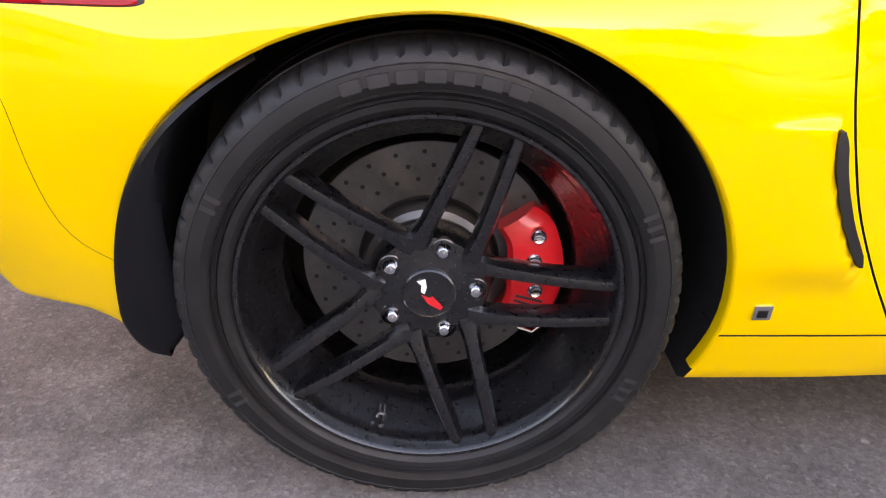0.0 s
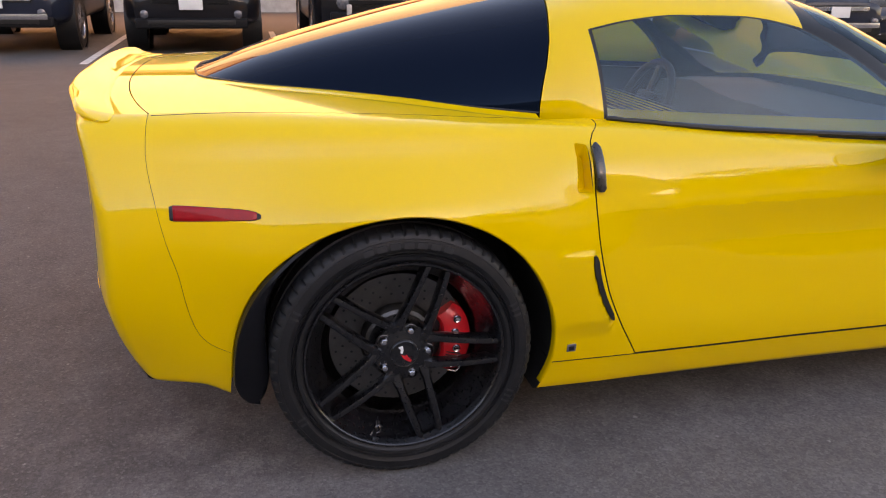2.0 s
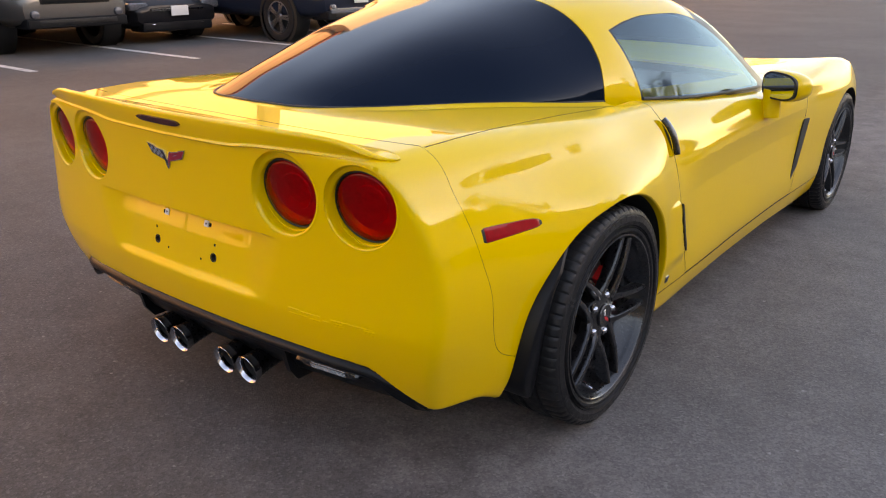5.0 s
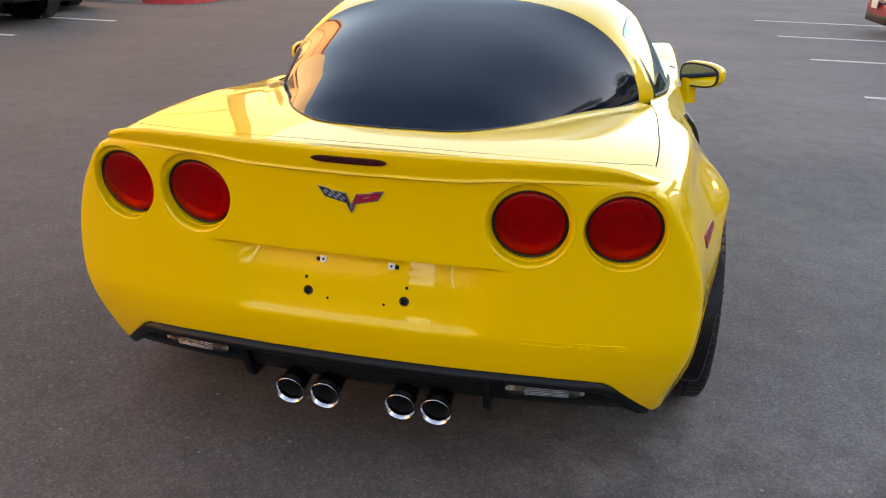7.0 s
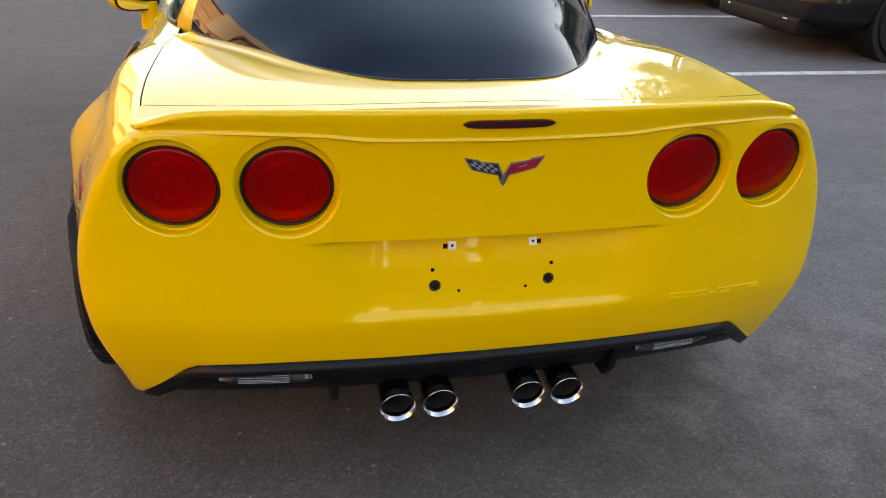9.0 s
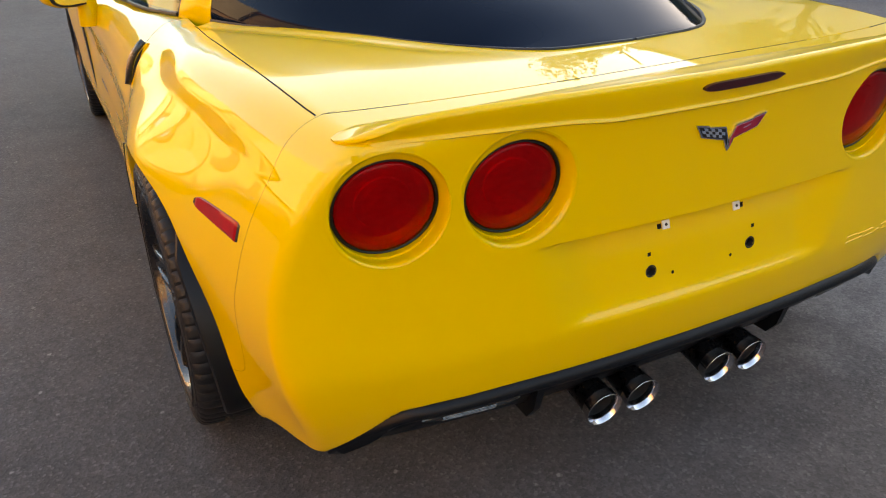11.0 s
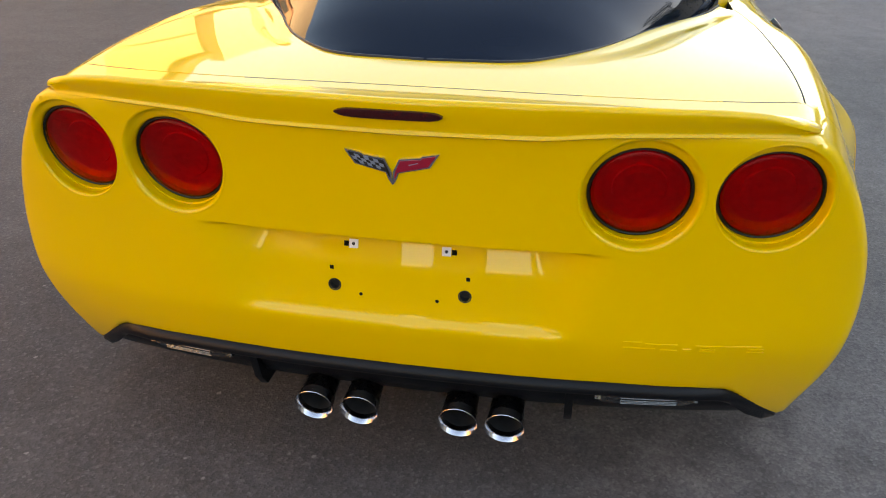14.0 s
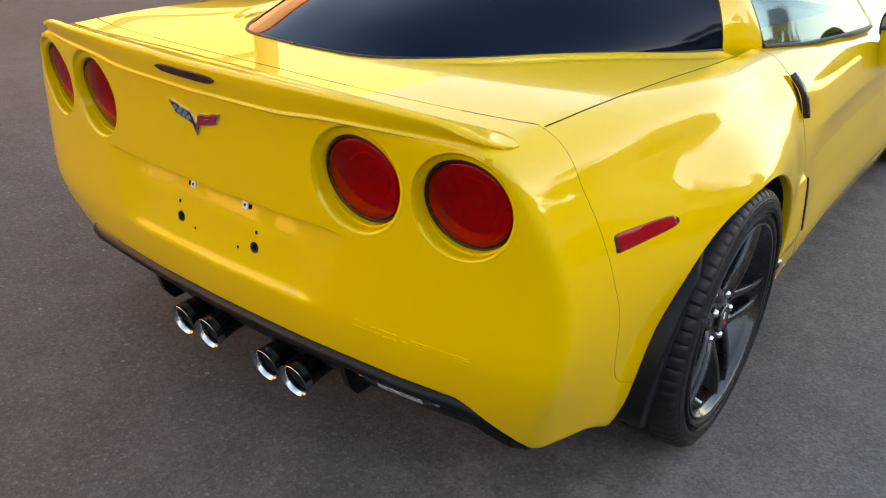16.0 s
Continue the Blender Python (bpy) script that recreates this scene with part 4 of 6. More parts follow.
FLAP_OUT = rail((0.18, 0.28, 0.39, 0.50, 0.60, 0.67), (0.890, 0.902, 0.913, 0.924, 0.930, 0.930))
for right in (True, False):
    s = 1 if right else -1
    hi = rail((-0.521, -0.515, -0.42, -0.35, -0.328, -0.319), (0.707, 0.7125, 0.706, 0.699, 0.692, 0.684))
    lo = rail((-0.521, -0.513, -0.42, -0.35, -0.328, -0.319), (0.672, 0.667, 0.668, 0.670, 0.674, 0.680))
    ys = np.concatenate([[-0.5225], np.linspace(-0.520, -0.321, 24), [-0.3185]])
    side_patch("side_marker_edge", lambda y: float(lo(y)) - 0.002, lambda y: float(hi(y)) + 0.002, ys, 0.0008, GASKET, right)
    ys = np.linspace(-0.519, -0.3225, 24)
    side_patch("side_marker", lambda y: float(lo(y)), lambda y: float(hi(y)), ys, 0.0022, SIDE_RED, right, label="dark red side marker lamp, tapered forward")
    # handle pocket and handle
    out = rounded(POCKET, 0.008)
    verts, faces = [], []
    mid = Vector((0.460, 0.754))
    for y, z in out:
        verts.append(on_side(y, z, 0.0003, right)[0])
    for y, z in out:
        q = mid + (Vector((y, z)) - mid) * 0.93
        verts.append(on_side(q.x, q.y, -0.012, right)[0])
    for y, z in out:
        q = mid + (Vector((y, z)) - mid) * 0.8
        verts.append(on_side(q.x, q.y, -0.022 - 0.45 * max(q.x - 0.44, 0), right)[0])
    k = len(out)
    for r in (0, 1):
        faces += [(r * k + i, r * k + (i + 1) % k, (r + 1) * k + (i + 1) % k, (r + 1) * k + i) for i in range(k)]
    faces.append(tuple(2 * k + i for i in range(k)))
    mesh_object("handle_pocket", verts, faces, YELLOW, car, sharp=50)
    secs_h = []
    for t in np.linspace(0, 1, 14):
        z = 0.698 + 0.106 * t
        y = 0.5005 - 0.003 * t
        p, nrm = on_side(y, z, 0.0, right)
        w = 0.0130 * min(1, 10 * t + 0.35, 10 * (1 - t) + 0.35)
        tang = nrm.cross(Vector((0, 0, 1))).normalized() * (1 if right else -1)
        secs_h.append([p + tang * (w * math.copysign(abs(math.cos(a)) ** 0.6, math.cos(a))) + nrm * (0.004 + 0.0105 * math.copysign(abs(math.sin(a)) ** 0.6, math.sin(a))) for a in np.linspace(0, 2 * math.pi, 16, endpoint=False)])
    sweep_strip("door_handle", secs_h, GLOSS_BLACK, car, "black upright door handle beside a pocket")
    # brake-duct slot
    secs_h = []
    for z in np.linspace(0.372, 0.548, 20):
        y = float(DUCT(z)) - 0.004
        t = (z - 0.372) / 0.176
        w = 0.0072 * min(1, 6 * t + 0.4, 8 * (1 - t) + 0.4)
        x = on_side(y - 0.013, z)[0].x
        secs_h.append([(s * (x + 0.0020), y - w, z), (s * (x + 0.0012), y + w, z), (s * (x - 0.022), y + w, z), (s * (x - 0.022), y - w, z)])
    sweep_strip("duct_slot", secs_h, GASKET, car, "narrow black brake duct slot")
    # square badge behind the arch
    p, nrm = on_side(0.437, 0.297, 0.0, right)
    m = frame_at(p, nrm)
    bm = bmesh.new()
    add_box(bm, -0.0125, 0.0125, -0.0115, 0.0115, -0.002, 0.003, 0.0015, m)
    badge = part("side_badge", bm, CHROME, car, "small square chrome badge")
    bm = bmesh.new()
    add_box(bm, -0.007, 0.007, -0.007, 0.005, 0.0028, 0.0042, 0.001, m)
    part("badge_face", bm, MARK_BLACK, badge)
    # painted lip turned in round the rear wheel arch
    cy, cz, r = ARCHES[0]
    verts, faces = [], []
    angles = np.linspace(radians(-17), radians(184), 84)
    for a in angles:
        r = arch_radius(a)
        y, z = cy + r * math.cos(a), cz + r * math.sin(a)
        p, nrm = on_side(y, max(z, 0.185), 0.0, right)
        for out_, rad in ((0.0006, r + 0.0015), (-0.0010, r - 0.0020), (-0.0050, r - 0.0035), (-0.022, r - 0.0038)):
            verts.append((p.x + s * out_, cy + rad * math.cos(a), cz + rad * math.sin(a)))
    for i in range(len(angles) - 1):
        for j in range(3):
            faces.append((i * 4 + j, i * 4 + j + 1, i * 4 + 5 + j, i * 4 + 4 + j))
    mesh_object("arch_lip", verts, faces, YELLOW, car, sharp=60)
    # black splash flap behind the rear wheel, rounded off at its foot
    secs_h = []
    for a in np.linspace(radians(122), radians(194), 44):
        t = (a - radians(122)) / radians(74)
        foot = max(0.0, (math.degrees(a) - 181) / 13)
        rr = arch_radius(min(a, radians(183))) - 0.003 - 0.040 * (1 - math.sqrt(max(0.0, 1 - foot * foot)))
        thick = (0.004 + 0.082 * float(step(t * 1.2)) ** 1.1) * max(0.06, math.sqrt(max(0.0, 1 - foot * foot)))
        z = cz + rr * math.sin(a)
        xo = float(FLAP_OUT(z)) - 0.035 * max(0.0, 1 - 4 * t)
        pts = [(0.60, rr), (xo - 0.014, rr), (xo - 0.004, rr - 0.003), (xo, rr - 0.010), (xo - 0.003, rr - thick * 0.7), (xo - 0.014, rr - thick * 0.95), (xo - 0.03, rr - thick), (0.60, rr - thick * 0.6)]
        secs_h.append([(s * x, cy + q * math.cos(a), cz + q * math.sin(a)) for x, q in pts])
    sweep_strip("splash_flap", secs_h, BLACK_PLASTIC, car, "black splash flap behind the wheel")
    # door mirror, its glass turned towards the driver
    bm = bmesh.new()
    c = Matrix.Translation((s * 0.945, 1.385, 0.820)) @ Matrix.Rotation(radians(-34) * s, 4, "Z")
    bmesh.ops.create_uvsphere(bm, u_segments=32, v_segments=20, radius=1.0)
    for v in bm.verts:
        q = v.co.copy()
        q = Vector((math.copysign(abs(q.x) ** 0.72, q.x) * 0.104, (q.y * 0.088 if q.y > 0 else max(q.y, -0.45) * 0.055), math.copysign(abs(q.z) ** 0.74, q.z) * 0.059 * (1 - 0.12 * q.x * s)))
        v.co = c @ q
    mirror = part("door_mirror", bm, YELLOW, car, "yellow door mirror with black rim")
    outline = [(math.copysign(abs(math.cos(a)) ** 0.64, math.cos(a)) * 0.096, math.copysign(abs(math.sin(a)) ** 0.66, math.sin(a)) * 0.053 * (1 - 0.10 * math.cos(a) * s)) for a in np.linspace(0, 2 * math.pi, 48, endpoint=False)]
    bm = bmesh.new()
    add_prism(bm, outline, -0.031, -0.019, lambda u, v, d: c @ Vector((u, d, v)))
    part("mirror_rim", bm, GASKET, mirror)
    bm = bmesh.new()
    add_prism(bm, [(u * 0.92, v * 0.87) for u, v in outline], -0.0325, -0.025, lambda u, v, d: c @ Vector((u, d, v)))
    part("mirror_pane", bm, MIRROR, mirror, "mirror glass")
    bm = bmesh.new()
    add_revolve(bm, [(0.69, 0.040), (0.745, 0.036), (0.765, 0.034), (0.80, 0.036), (0.81, 0.0)], 24, "Z", Matrix.Translation((s * 0.893, 1.415, 0)))
    part("mirror_foot", bm, YELLOW, mirror)
    # outlet behind the front wheel
    bm = bmesh.new()
    add_prism(bm, rounded([(1.95, 0.60), (2.05, 0.595), (1.90, 0.315), (1.85, 0.345)], 0.02), 0.84, float(side_width(np.array([1.95]), np.array([0.5]))[0]) + 0.004, lambda u, v, d: (s * d, u, v))
    part("fender_vent", bm, GASKET, car, "black slanted fender vent")


# ---------------------------------------------------------------- wheels
SPOKE_TURN = radians(-2)


def tyre_mesh(r_out, width, r_in):
    """A low tyre with grooved shoulders and ribbed tread, turned about the x axis; +x is its outer side."""
    w = width / 2
    prof = [(w * 0.80, r_in - 0.004), (w * 0.93, r_in + 0.001), (w * 0.985, r_in + 0.010), (w * 0.992, r_in + 0.018), (w * 0.955, r_in + 0.0205), (w * 0.965, r_in + 0.028), (w * 1.0, r_in + 0.040),
            (w * 0.985, r_out - 0.024), (w * 0.955, r_out - 0.012), (w * 0.90, r_out - 0.0045), (w * 0.82, r_out - 0.0015),
            (w * 0.62, r_out), (w * 0.60, r_out - 0.007), (w * 0.53, r_out - 0.007), (w * 0.51, r_out), (w * 0.20, r_out + 0.001), (w * 0.18, r_out - 0.007), (w * 0.10, r_out - 0.007), (w * 0.08, r_out + 0.001), (0, r_out + 0.001)]
    prof = prof + [(-a, b) for a, b in prof[-2::-1]]
    n = 340
    verts, faces, k = [], [], len(prof)
    for i in range(n):
        a = 2 * math.pi * i / n
        groove = i % 5 == 0
        for j, (h, r) in enumerate(prof):
            d = 0.0
            if groove and r > r_out - 0.016 and abs(h) > w * 0.63:
                d = 0.0040
            twist = 0.014 * (abs(h) / w) * (1 if h > 0 else -1)
            verts.append((h, (r - d) * math.cos(a + twist), (r - d) * math.sin(a + twist)))
    for i in range(n):
        for j in range(k - 1):
            faces.append((i * k + j, i * k + j + 1, ((i + 1) % n) * k + j + 1, ((i + 1) % n) * k + j))
    return verts, faces


def spoke_bm(angle, side):
    """One spoke of a parallel pair; it widens into the hub and ends in a point at the rim."""
    bm = bmesh.new()
    c, q = math.cos(angle), math.sin(angle)
    secs = []
    for t in np.linspace(0, 1, 12):
        rad = 0.052 + (0.243 - 0.052) * t
        off = side * (0.0375 - 0.0125 * t)
        half = 0.0122 - 0.0028 * t + 0.006 * max(0.0, 0.15 - t) / 0.15
        face = 0.0 + 0.014 * math.sin(math.pi * min(t, 1)) * 0.6 - 0.004 * (1 - t) + 0.016 * t
        deep = 0.030 + 0.012 * t
        ring = [(-half * 0.75, face - deep), (-half, face - 0.010), (-half * 0.62, face - 0.002), (0, face), (half * 0.62, face - 0.002), (half, face - 0.010), (half * 0.75, face - deep)]
        secs.append([bm.verts.new((x, rad * c - (off + o) * q, rad * q + (off + o) * c)) for o, x in ring])
    for a, b in zip(secs, secs[1:]):
        for j in range(len(a)):
            j2 = (j + 1) % len(a)
            bm.faces.new((a[j], a[j2], b[j2], b[j]))
    bm.faces.new(secs[0][::-1])
    bm.faces.new(secs[-1])
    return bm


def build_wheel():
    """The right rear wheel about its own hub; +x is outward."""
    R_RIM = 0.2455
    bm = bmesh.new()
    lip = [(-0.24, 0.205), (-0.235, 0.243), (-0.12, 0.200), (-0.068, 0.196), (-0.052, 0.199), (-0.040, 0.2055), (-0.008, 0.2275), (0.004, 0.2315), (0.012, 0.2335), (0.017, 0.2375), (0.0235, 0.2385), (0.0265, 0.2415), (0.0265, R_RIM), (0.022, R_RIM + 0.002), (0.0, R_RIM), (-0.24, R_RIM)]
    add_revolve(bm, lip, 120, "X")
    wheel = part("wheel", bm, GLOSS_BLACK, None, "black five-twin-spoke alloy wheel with a low tyre", sharp=40)
    v, f = tyre_mesh(0.326, 0.315, 0.2455)
    tyre = mesh_object("tyre", [(x - 0.1270, y, z) for x, y, z in v], f, RUBBER, wheel, "black low-profile tyre", sharp=28)
    # raised sidewall marks: maker's name as bars, size marks, rim guard ticks
    def wall_bar(a0, a1, r0, r1, mat):
        bm = bmesh.new()
        k = max(2, int((a1 - a0) / 0.03))
        rows = [[bm.verts.new((x, r * math.cos(a), r * math.sin(a))) for x, r in ((0.0290, r0), (0.0323, r0 + 0.0012), (0.0317, r1 - 0.0012), (0.0260, r1))] for a in np.linspace(a0, a1, k + 1)]
        for p, q in zip(rows, rows[1:]):
            for j in range(3):
                bm.faces.new((p[j], p[j + 1], q[j + 1], q[j]))
        return bm
    for i in range(7):
        a = radians(110 - i * 6.3)
        bm = wall_bar(a - radians(4.7), a, 0.2820, 0.2990, RUBBER_MARK)
        part("sidewall_mark", bm, RUBBER_MARK, tyre)
    for r0 in (0.2665, 0.2735, 0.3045):
        bm = bmesh.new()
        add_revolve(bm, [(0.0260, r0 - 0.0016), (0.0307 if r0 < 0.3 else 0.0283, r0), (0.0260, r0 + 0.0016)], 120, "X")
        part("sidewall_ridge", bm, RUBBER, tyre)
    for a in (24, 21, 18, 336, 333, 330, 150, 153, 207, 210):
        part("sidewall_mark", wall_bar(radians(a), radians(a + 1.3), 0.281, 0.302, RUBBER_MARK), RUBBER_MARK, tyre)
    for i in range(5):
        for side in (1, -1):
            part("spoke", spoke_bm(SPOKE_TURN + i * 2 * math.pi / 5, side), GLOSS_BLACK, wheel, sharp=40)
    bm = bmesh.new()
    add_revolve(bm, [(-0.07, 0.078), (-0.022, 0.080), (-0.012, 0.074), (-0.008, 0.060), (-0.008, 0.045), (-0.006, 0.041), (-0.006, 0.0)], 60, "X")
    part("hub", bm, GLOSS_BLACK, wheel, sharp=40)
    bm = bmesh.new()
    add_revolve(bm, [(-0.010, 0.0355), (0.0005, 0.0352), (0.003, 0.033), (0.0022, 0.0315), (0.0035, 0.018), (0.004, 0.0)], 48, "X")
    cap = part("centre_cap", bm, GLOSS_BLACK, wheel, "black centre cap with a flag badge")
    def cap_flag(outline, mat, name):
        bm = bmesh.new()
        add_prism(bm, outline, 0.0032, 0.0048, lambda u, v, d: (d, u, v))
        part(name, bm, mat, cap, smooth=False)
    cap_flag([(-0.016, 0.020), (-0.005, 0.023), (-0.003, 0.011), (-0.006, 0.002), (-0.0105, 0.005), (-0.010, 0.014)], WHITE, "white_flag")
    cap_flag([(-0.010, 0.0), (0.001, -0.004), (0.004, -0.001), (0.018, -0.018), (0.014, -0.022), (-0.001, -0.013), (-0.004, -0.009)], CALIPER_RED, "red_flag")
    for i in range(5):
        a = SPOKE_TURN + radians(3) + i * 2 * math.pi / 5
        y, z = 0.0603 * math.cos(a), 0.0603 * math.sin(a)
        m = Matrix.Translation((-0.012, y, z))
        bm = bmesh.new()
        add_revolve(bm, [(-0.02, 0.0175), (0.003, 0.0165), (0.004, 0.0150), (-0.010, 0.0145), (-0.010, 0.0)], 24, "X", m)
        seat = part("nut_seat", bm, GLOSS_BLACK, wheel)
        bm = bmesh.new()
        add_revolve(bm, [(-0.010, 0.0118), (0.004, 0.0110)], 6, "X", m)
        add_revolve(bm, [(0.004, 0.0108), (0.009, 0.0095), (0.013, 0.006), (0.0145, 0.0)], 18, "X", m)
        part("wheel_nut", bm, CHROME, wheel, sharp=30)
    # valve on the barrel
    va = math.atan2(-0.198, -0.065)
    bm = bmesh.new()
    m = Matrix.Translation((-0.004, 0.2135 * math.cos(va), 0.2135 * math.sin(va))) @ Euler((0, radians(12), 0)).to_matrix().to_4x4()
    add_revolve(bm, [(-0.02, 0.0075), (-0.004, 0.0078), (-0.003, 0.005), (0.012, 0.0045), (0.014, 0.004), (0.014, 0.0)], 16, "X", m)
    part("valve", bm, CHROME, wheel)
    # drilled brake disc and red caliper
    bm = bmesh.new()
    holes = []
    for i in range(26):
        for j, r in enumerate((0.122, 0.141, 0.160)):
            a = 2 * math.pi * (i + 0.33 * j) / 26
            holes.append((a, r))
    add_revolve(bm, [(-0.125, 0.090), (-0.100, 0.092), (-0.096, 0.098), (-0.0955, 0.174), (-0.098, 0.1755), (-0.122, 0.1755), (-0.125, 0.174), (-0.125, 0.090)], 96, "X")
    disc = part("brake_disc", bm, DISC, wheel, "drilled steel brake disc", sharp=30)
    bm = bmesh.new()
    for a, r in holes:
        add_revolve(bm, [(-0.0952, 0.0034), (-0.0952, 0.0)], 8, "X", Matrix.Translation((0, r * math.cos(a), r * math.sin(a))))
    tagged(part("drilled_pattern", bm, MARK_BLACK, disc), kind="stuff")
    bm = bmesh.new()
    add_revolve(bm, [(-0.100, 0.092), (-0.070, 0.088), (-0.064, 0.080), (-0.066, 0.050), (-0.066, 0.0)], 60, "X")
    part("disc_hat", bm, DISC, disc, sharp=30)
    bm = bmesh.new()
    a0, a1 = radians(-36), radians(33)
    secs = []
    for t in np.linspace(0, 1, 22):
        a = a0 + (a1 - a0) * t
        ri = 0.108 + 0.004 * math.sin(t * 9)
        ro = 0.178 + 0.006 * math.sin(math.pi * t) - 0.02 * max(0, 0.10 - t) * 10 * 0.5 - 0.03 * max(0, t - 0.88) * 8 * 0.4
        xo = -0.052 - 0.012 * abs(2 * t - 1) ** 3
        secs.append([bm.verts.new((x, r * math.cos(a), r * math.sin(a))) for x, r in ((-0.13, ri + 0.01), (xo - 0.008, ri), (xo, ri + 0.007), (xo + 0.002, (ri + ro) / 2), (xo - 0.002, ro - 0.014), (xo - 0.014, ro), (-0.13, ro))])
    for p, q in zip(secs, secs[1:]):
        for j in range(7):
            bm.faces.new((p[j], p[(j + 1) % 7], q[(j + 1) % 7], q[j]))
    bm.faces.new(secs[0])
    bm.faces.new(secs[-1][::-1])
    caliper = part("caliper", bm, CALIPER_RED, wheel, "bright red brake caliper", sharp=40)
    for a, r in ((22, 0.156), (9, 0.142), (-9, 0.146), (-27, 0.146)):
        m = Matrix.Translation((-0.049, r * math.cos(radians(a)), r * math.sin(radians(a))))
        bm = bmesh.new()
        add_revolve(bm, [(-0.01, 0.0105), (0.002, 0.0100), (0.004, 0.008), (0.002, 0.0045), (0.002, 0.0)], 20, "X", m)
        part("caliper_bolt", bm, MARK_BLACK if a == 27 else CHROME, caliper)
    for a in (3, 0, -14.5, -18):
        bm = bmesh.new()
        add_box(bm, -0.0492, -0.0482, 0.122, 0.160, -0.0016, 0.0016, 0, Euler((radians(a), 0, 0)).to_matrix().to_4x4())
        part("caliper_mark", bm, RUBBER_MARK, caliper)
    bm = bmesh.new()
    add_tube(bm, [(-0.06, 0.125, -0.088), (-0.055, 0.145, -0.092), (-0.056, 0.155, -0.083), (-0.058, 0.158, -0.070)], 0.003, 8)
    part("pad_clip", bm, CHROME, caliper)
    # dark backing that closes the wheel's inner side
    bm = bmesh.new()
    add_revolve(bm, [(-0.235, 0.236), (-0.21, 0.20), (-0.20, 0.0)], 48, "X")
    part("inner_shield", bm, LINER, wheel)
    wheel.parent = car
    return wheel


def place_wheel(src, m):
    """Another wheel on the same meshes."""
    made = {}
    for o in (src, *src.children_recursive):
        made[o] = o.copy()
        scene.collection.objects.link(made[o])
        made[o].parent = made.get(o.parent, car)
    made[src].matrix_basis = m
    return made[src]


HUB_X, HUB_Z = 0.910, 0.323
wheel = build_wheel()
wheel.matrix_basis = Matrix.Translation((HUB_X, 0, HUB_Z))
flip_x = Matrix.Diagonal((-1, 1, 1, 1))
place_wheel(wheel, Matrix.Translation((-HUB_X, 0, HUB_Z)) @ flip_x)
small = Matrix.Diagonal((0.88, 0.972, 0.972, 1))
place_wheel(wheel, Matrix.Translation((0.895, 2.685, 0.313)) @ small)
place_wheel(wheel, Matrix.Translation((-0.895, 2.685, 0.313)) @ flip_x @ small)

# inner floor of the body, so that no light comes up through it
bm = bmesh.new()
add_box(bm, -0.54, 0.54, -0.50, 3.2, 0.17, 0.30, 0.01)
part("undertray", bm, LINER, car)


# ---------------------------------------------------------------- cabin seen through the door glass
def seat_thing(x):
    bm = bmesh.new()
    add_box(bm, x - 0.25, x + 0.25, 0.72, 1.25, 0.36, 0.52, 0.05, segments=3)
    cushion = part("seat", bm, SEAT, car, "grey leather bucket seat")
    bm = bmesh.new()
    add_box(bm, x - 0.25, x + 0.25, -0.07, 0.07, 0.0, 0.56, 0.06, Matrix.Translation((0, 0.70, 0.44)) @ Euler((radians(22), 0, 0)).to_matrix().to_4x4(), 3)
    part("backrest", bm, SEAT, cushion)
    bm = bmesh.new()
    add_box(bm, x - 0.13, x + 0.13, -0.045, 0.045, 0.0, 0.15, 0.04, Matrix.Translation((0, 0.56, 0.90)) @ Euler((radians(18), 0, 0)).to_matrix().to_4x4(), 3)
    part("headrest", bm, SEAT, cushion)


for x in (0.36, -0.36):
    seat_thing(x)
secs = []
for x in np.linspace(-0.70, 0.70, 21):
    hood = 0.03 * math.exp(-(((x + 0.36) / 0.16) ** 2))
    secs.append([(x, 1.42, 0.58), (x, 1.40, 0.70 + hood * 0.5), (x, 1.44, 0.765 + hood), (x, 1.60, 0.775 + hood * 0.4), (x, 1.95, 0.765), (x, 1.95, 0.45), (x, 1.50, 0.45)])
sweep_strip("dashboard", secs, DASH, car, sharp=50)
m = Matrix.Translation((-0.36, 1.24, 0.70)) @ Euler((radians(-22), 0, 0)).to_matrix().to_4x4()
bm = bmesh.new()
add_revolve(bm, [(0.016 * math.sin(a), 0.178 + 0.016 * math.cos(a)) for a in np.linspace(0, 2 * math.pi, 13)], 48, "Y", m)
steering = part("steering_wheel", bm, DASH, car, "dark leather steering wheel")
bm = bmesh.new()
add_box(bm, -0.06, 0.06, -0.02, 0.03, -0.055, 0.055, 0.015, m)
for a in (0, 180, 270):
    add_box(bm, 0.05, 0.17, -0.008, 0.008, -0.016, 0.016, 0.004, m @ Euler((0, radians(a), 0)).to_matrix().to_4x4())
part("spokes", bm, DASH, steering)
for s in (1, -1):
    bm = bmesh.new()
    add_box(bm, s * 0.66 - 0.03, s * 0.66 + 0.03, 0.60, 1.80, 0.36, 0.76, 0.02)
    part("door_lining", bm, DASH, car)


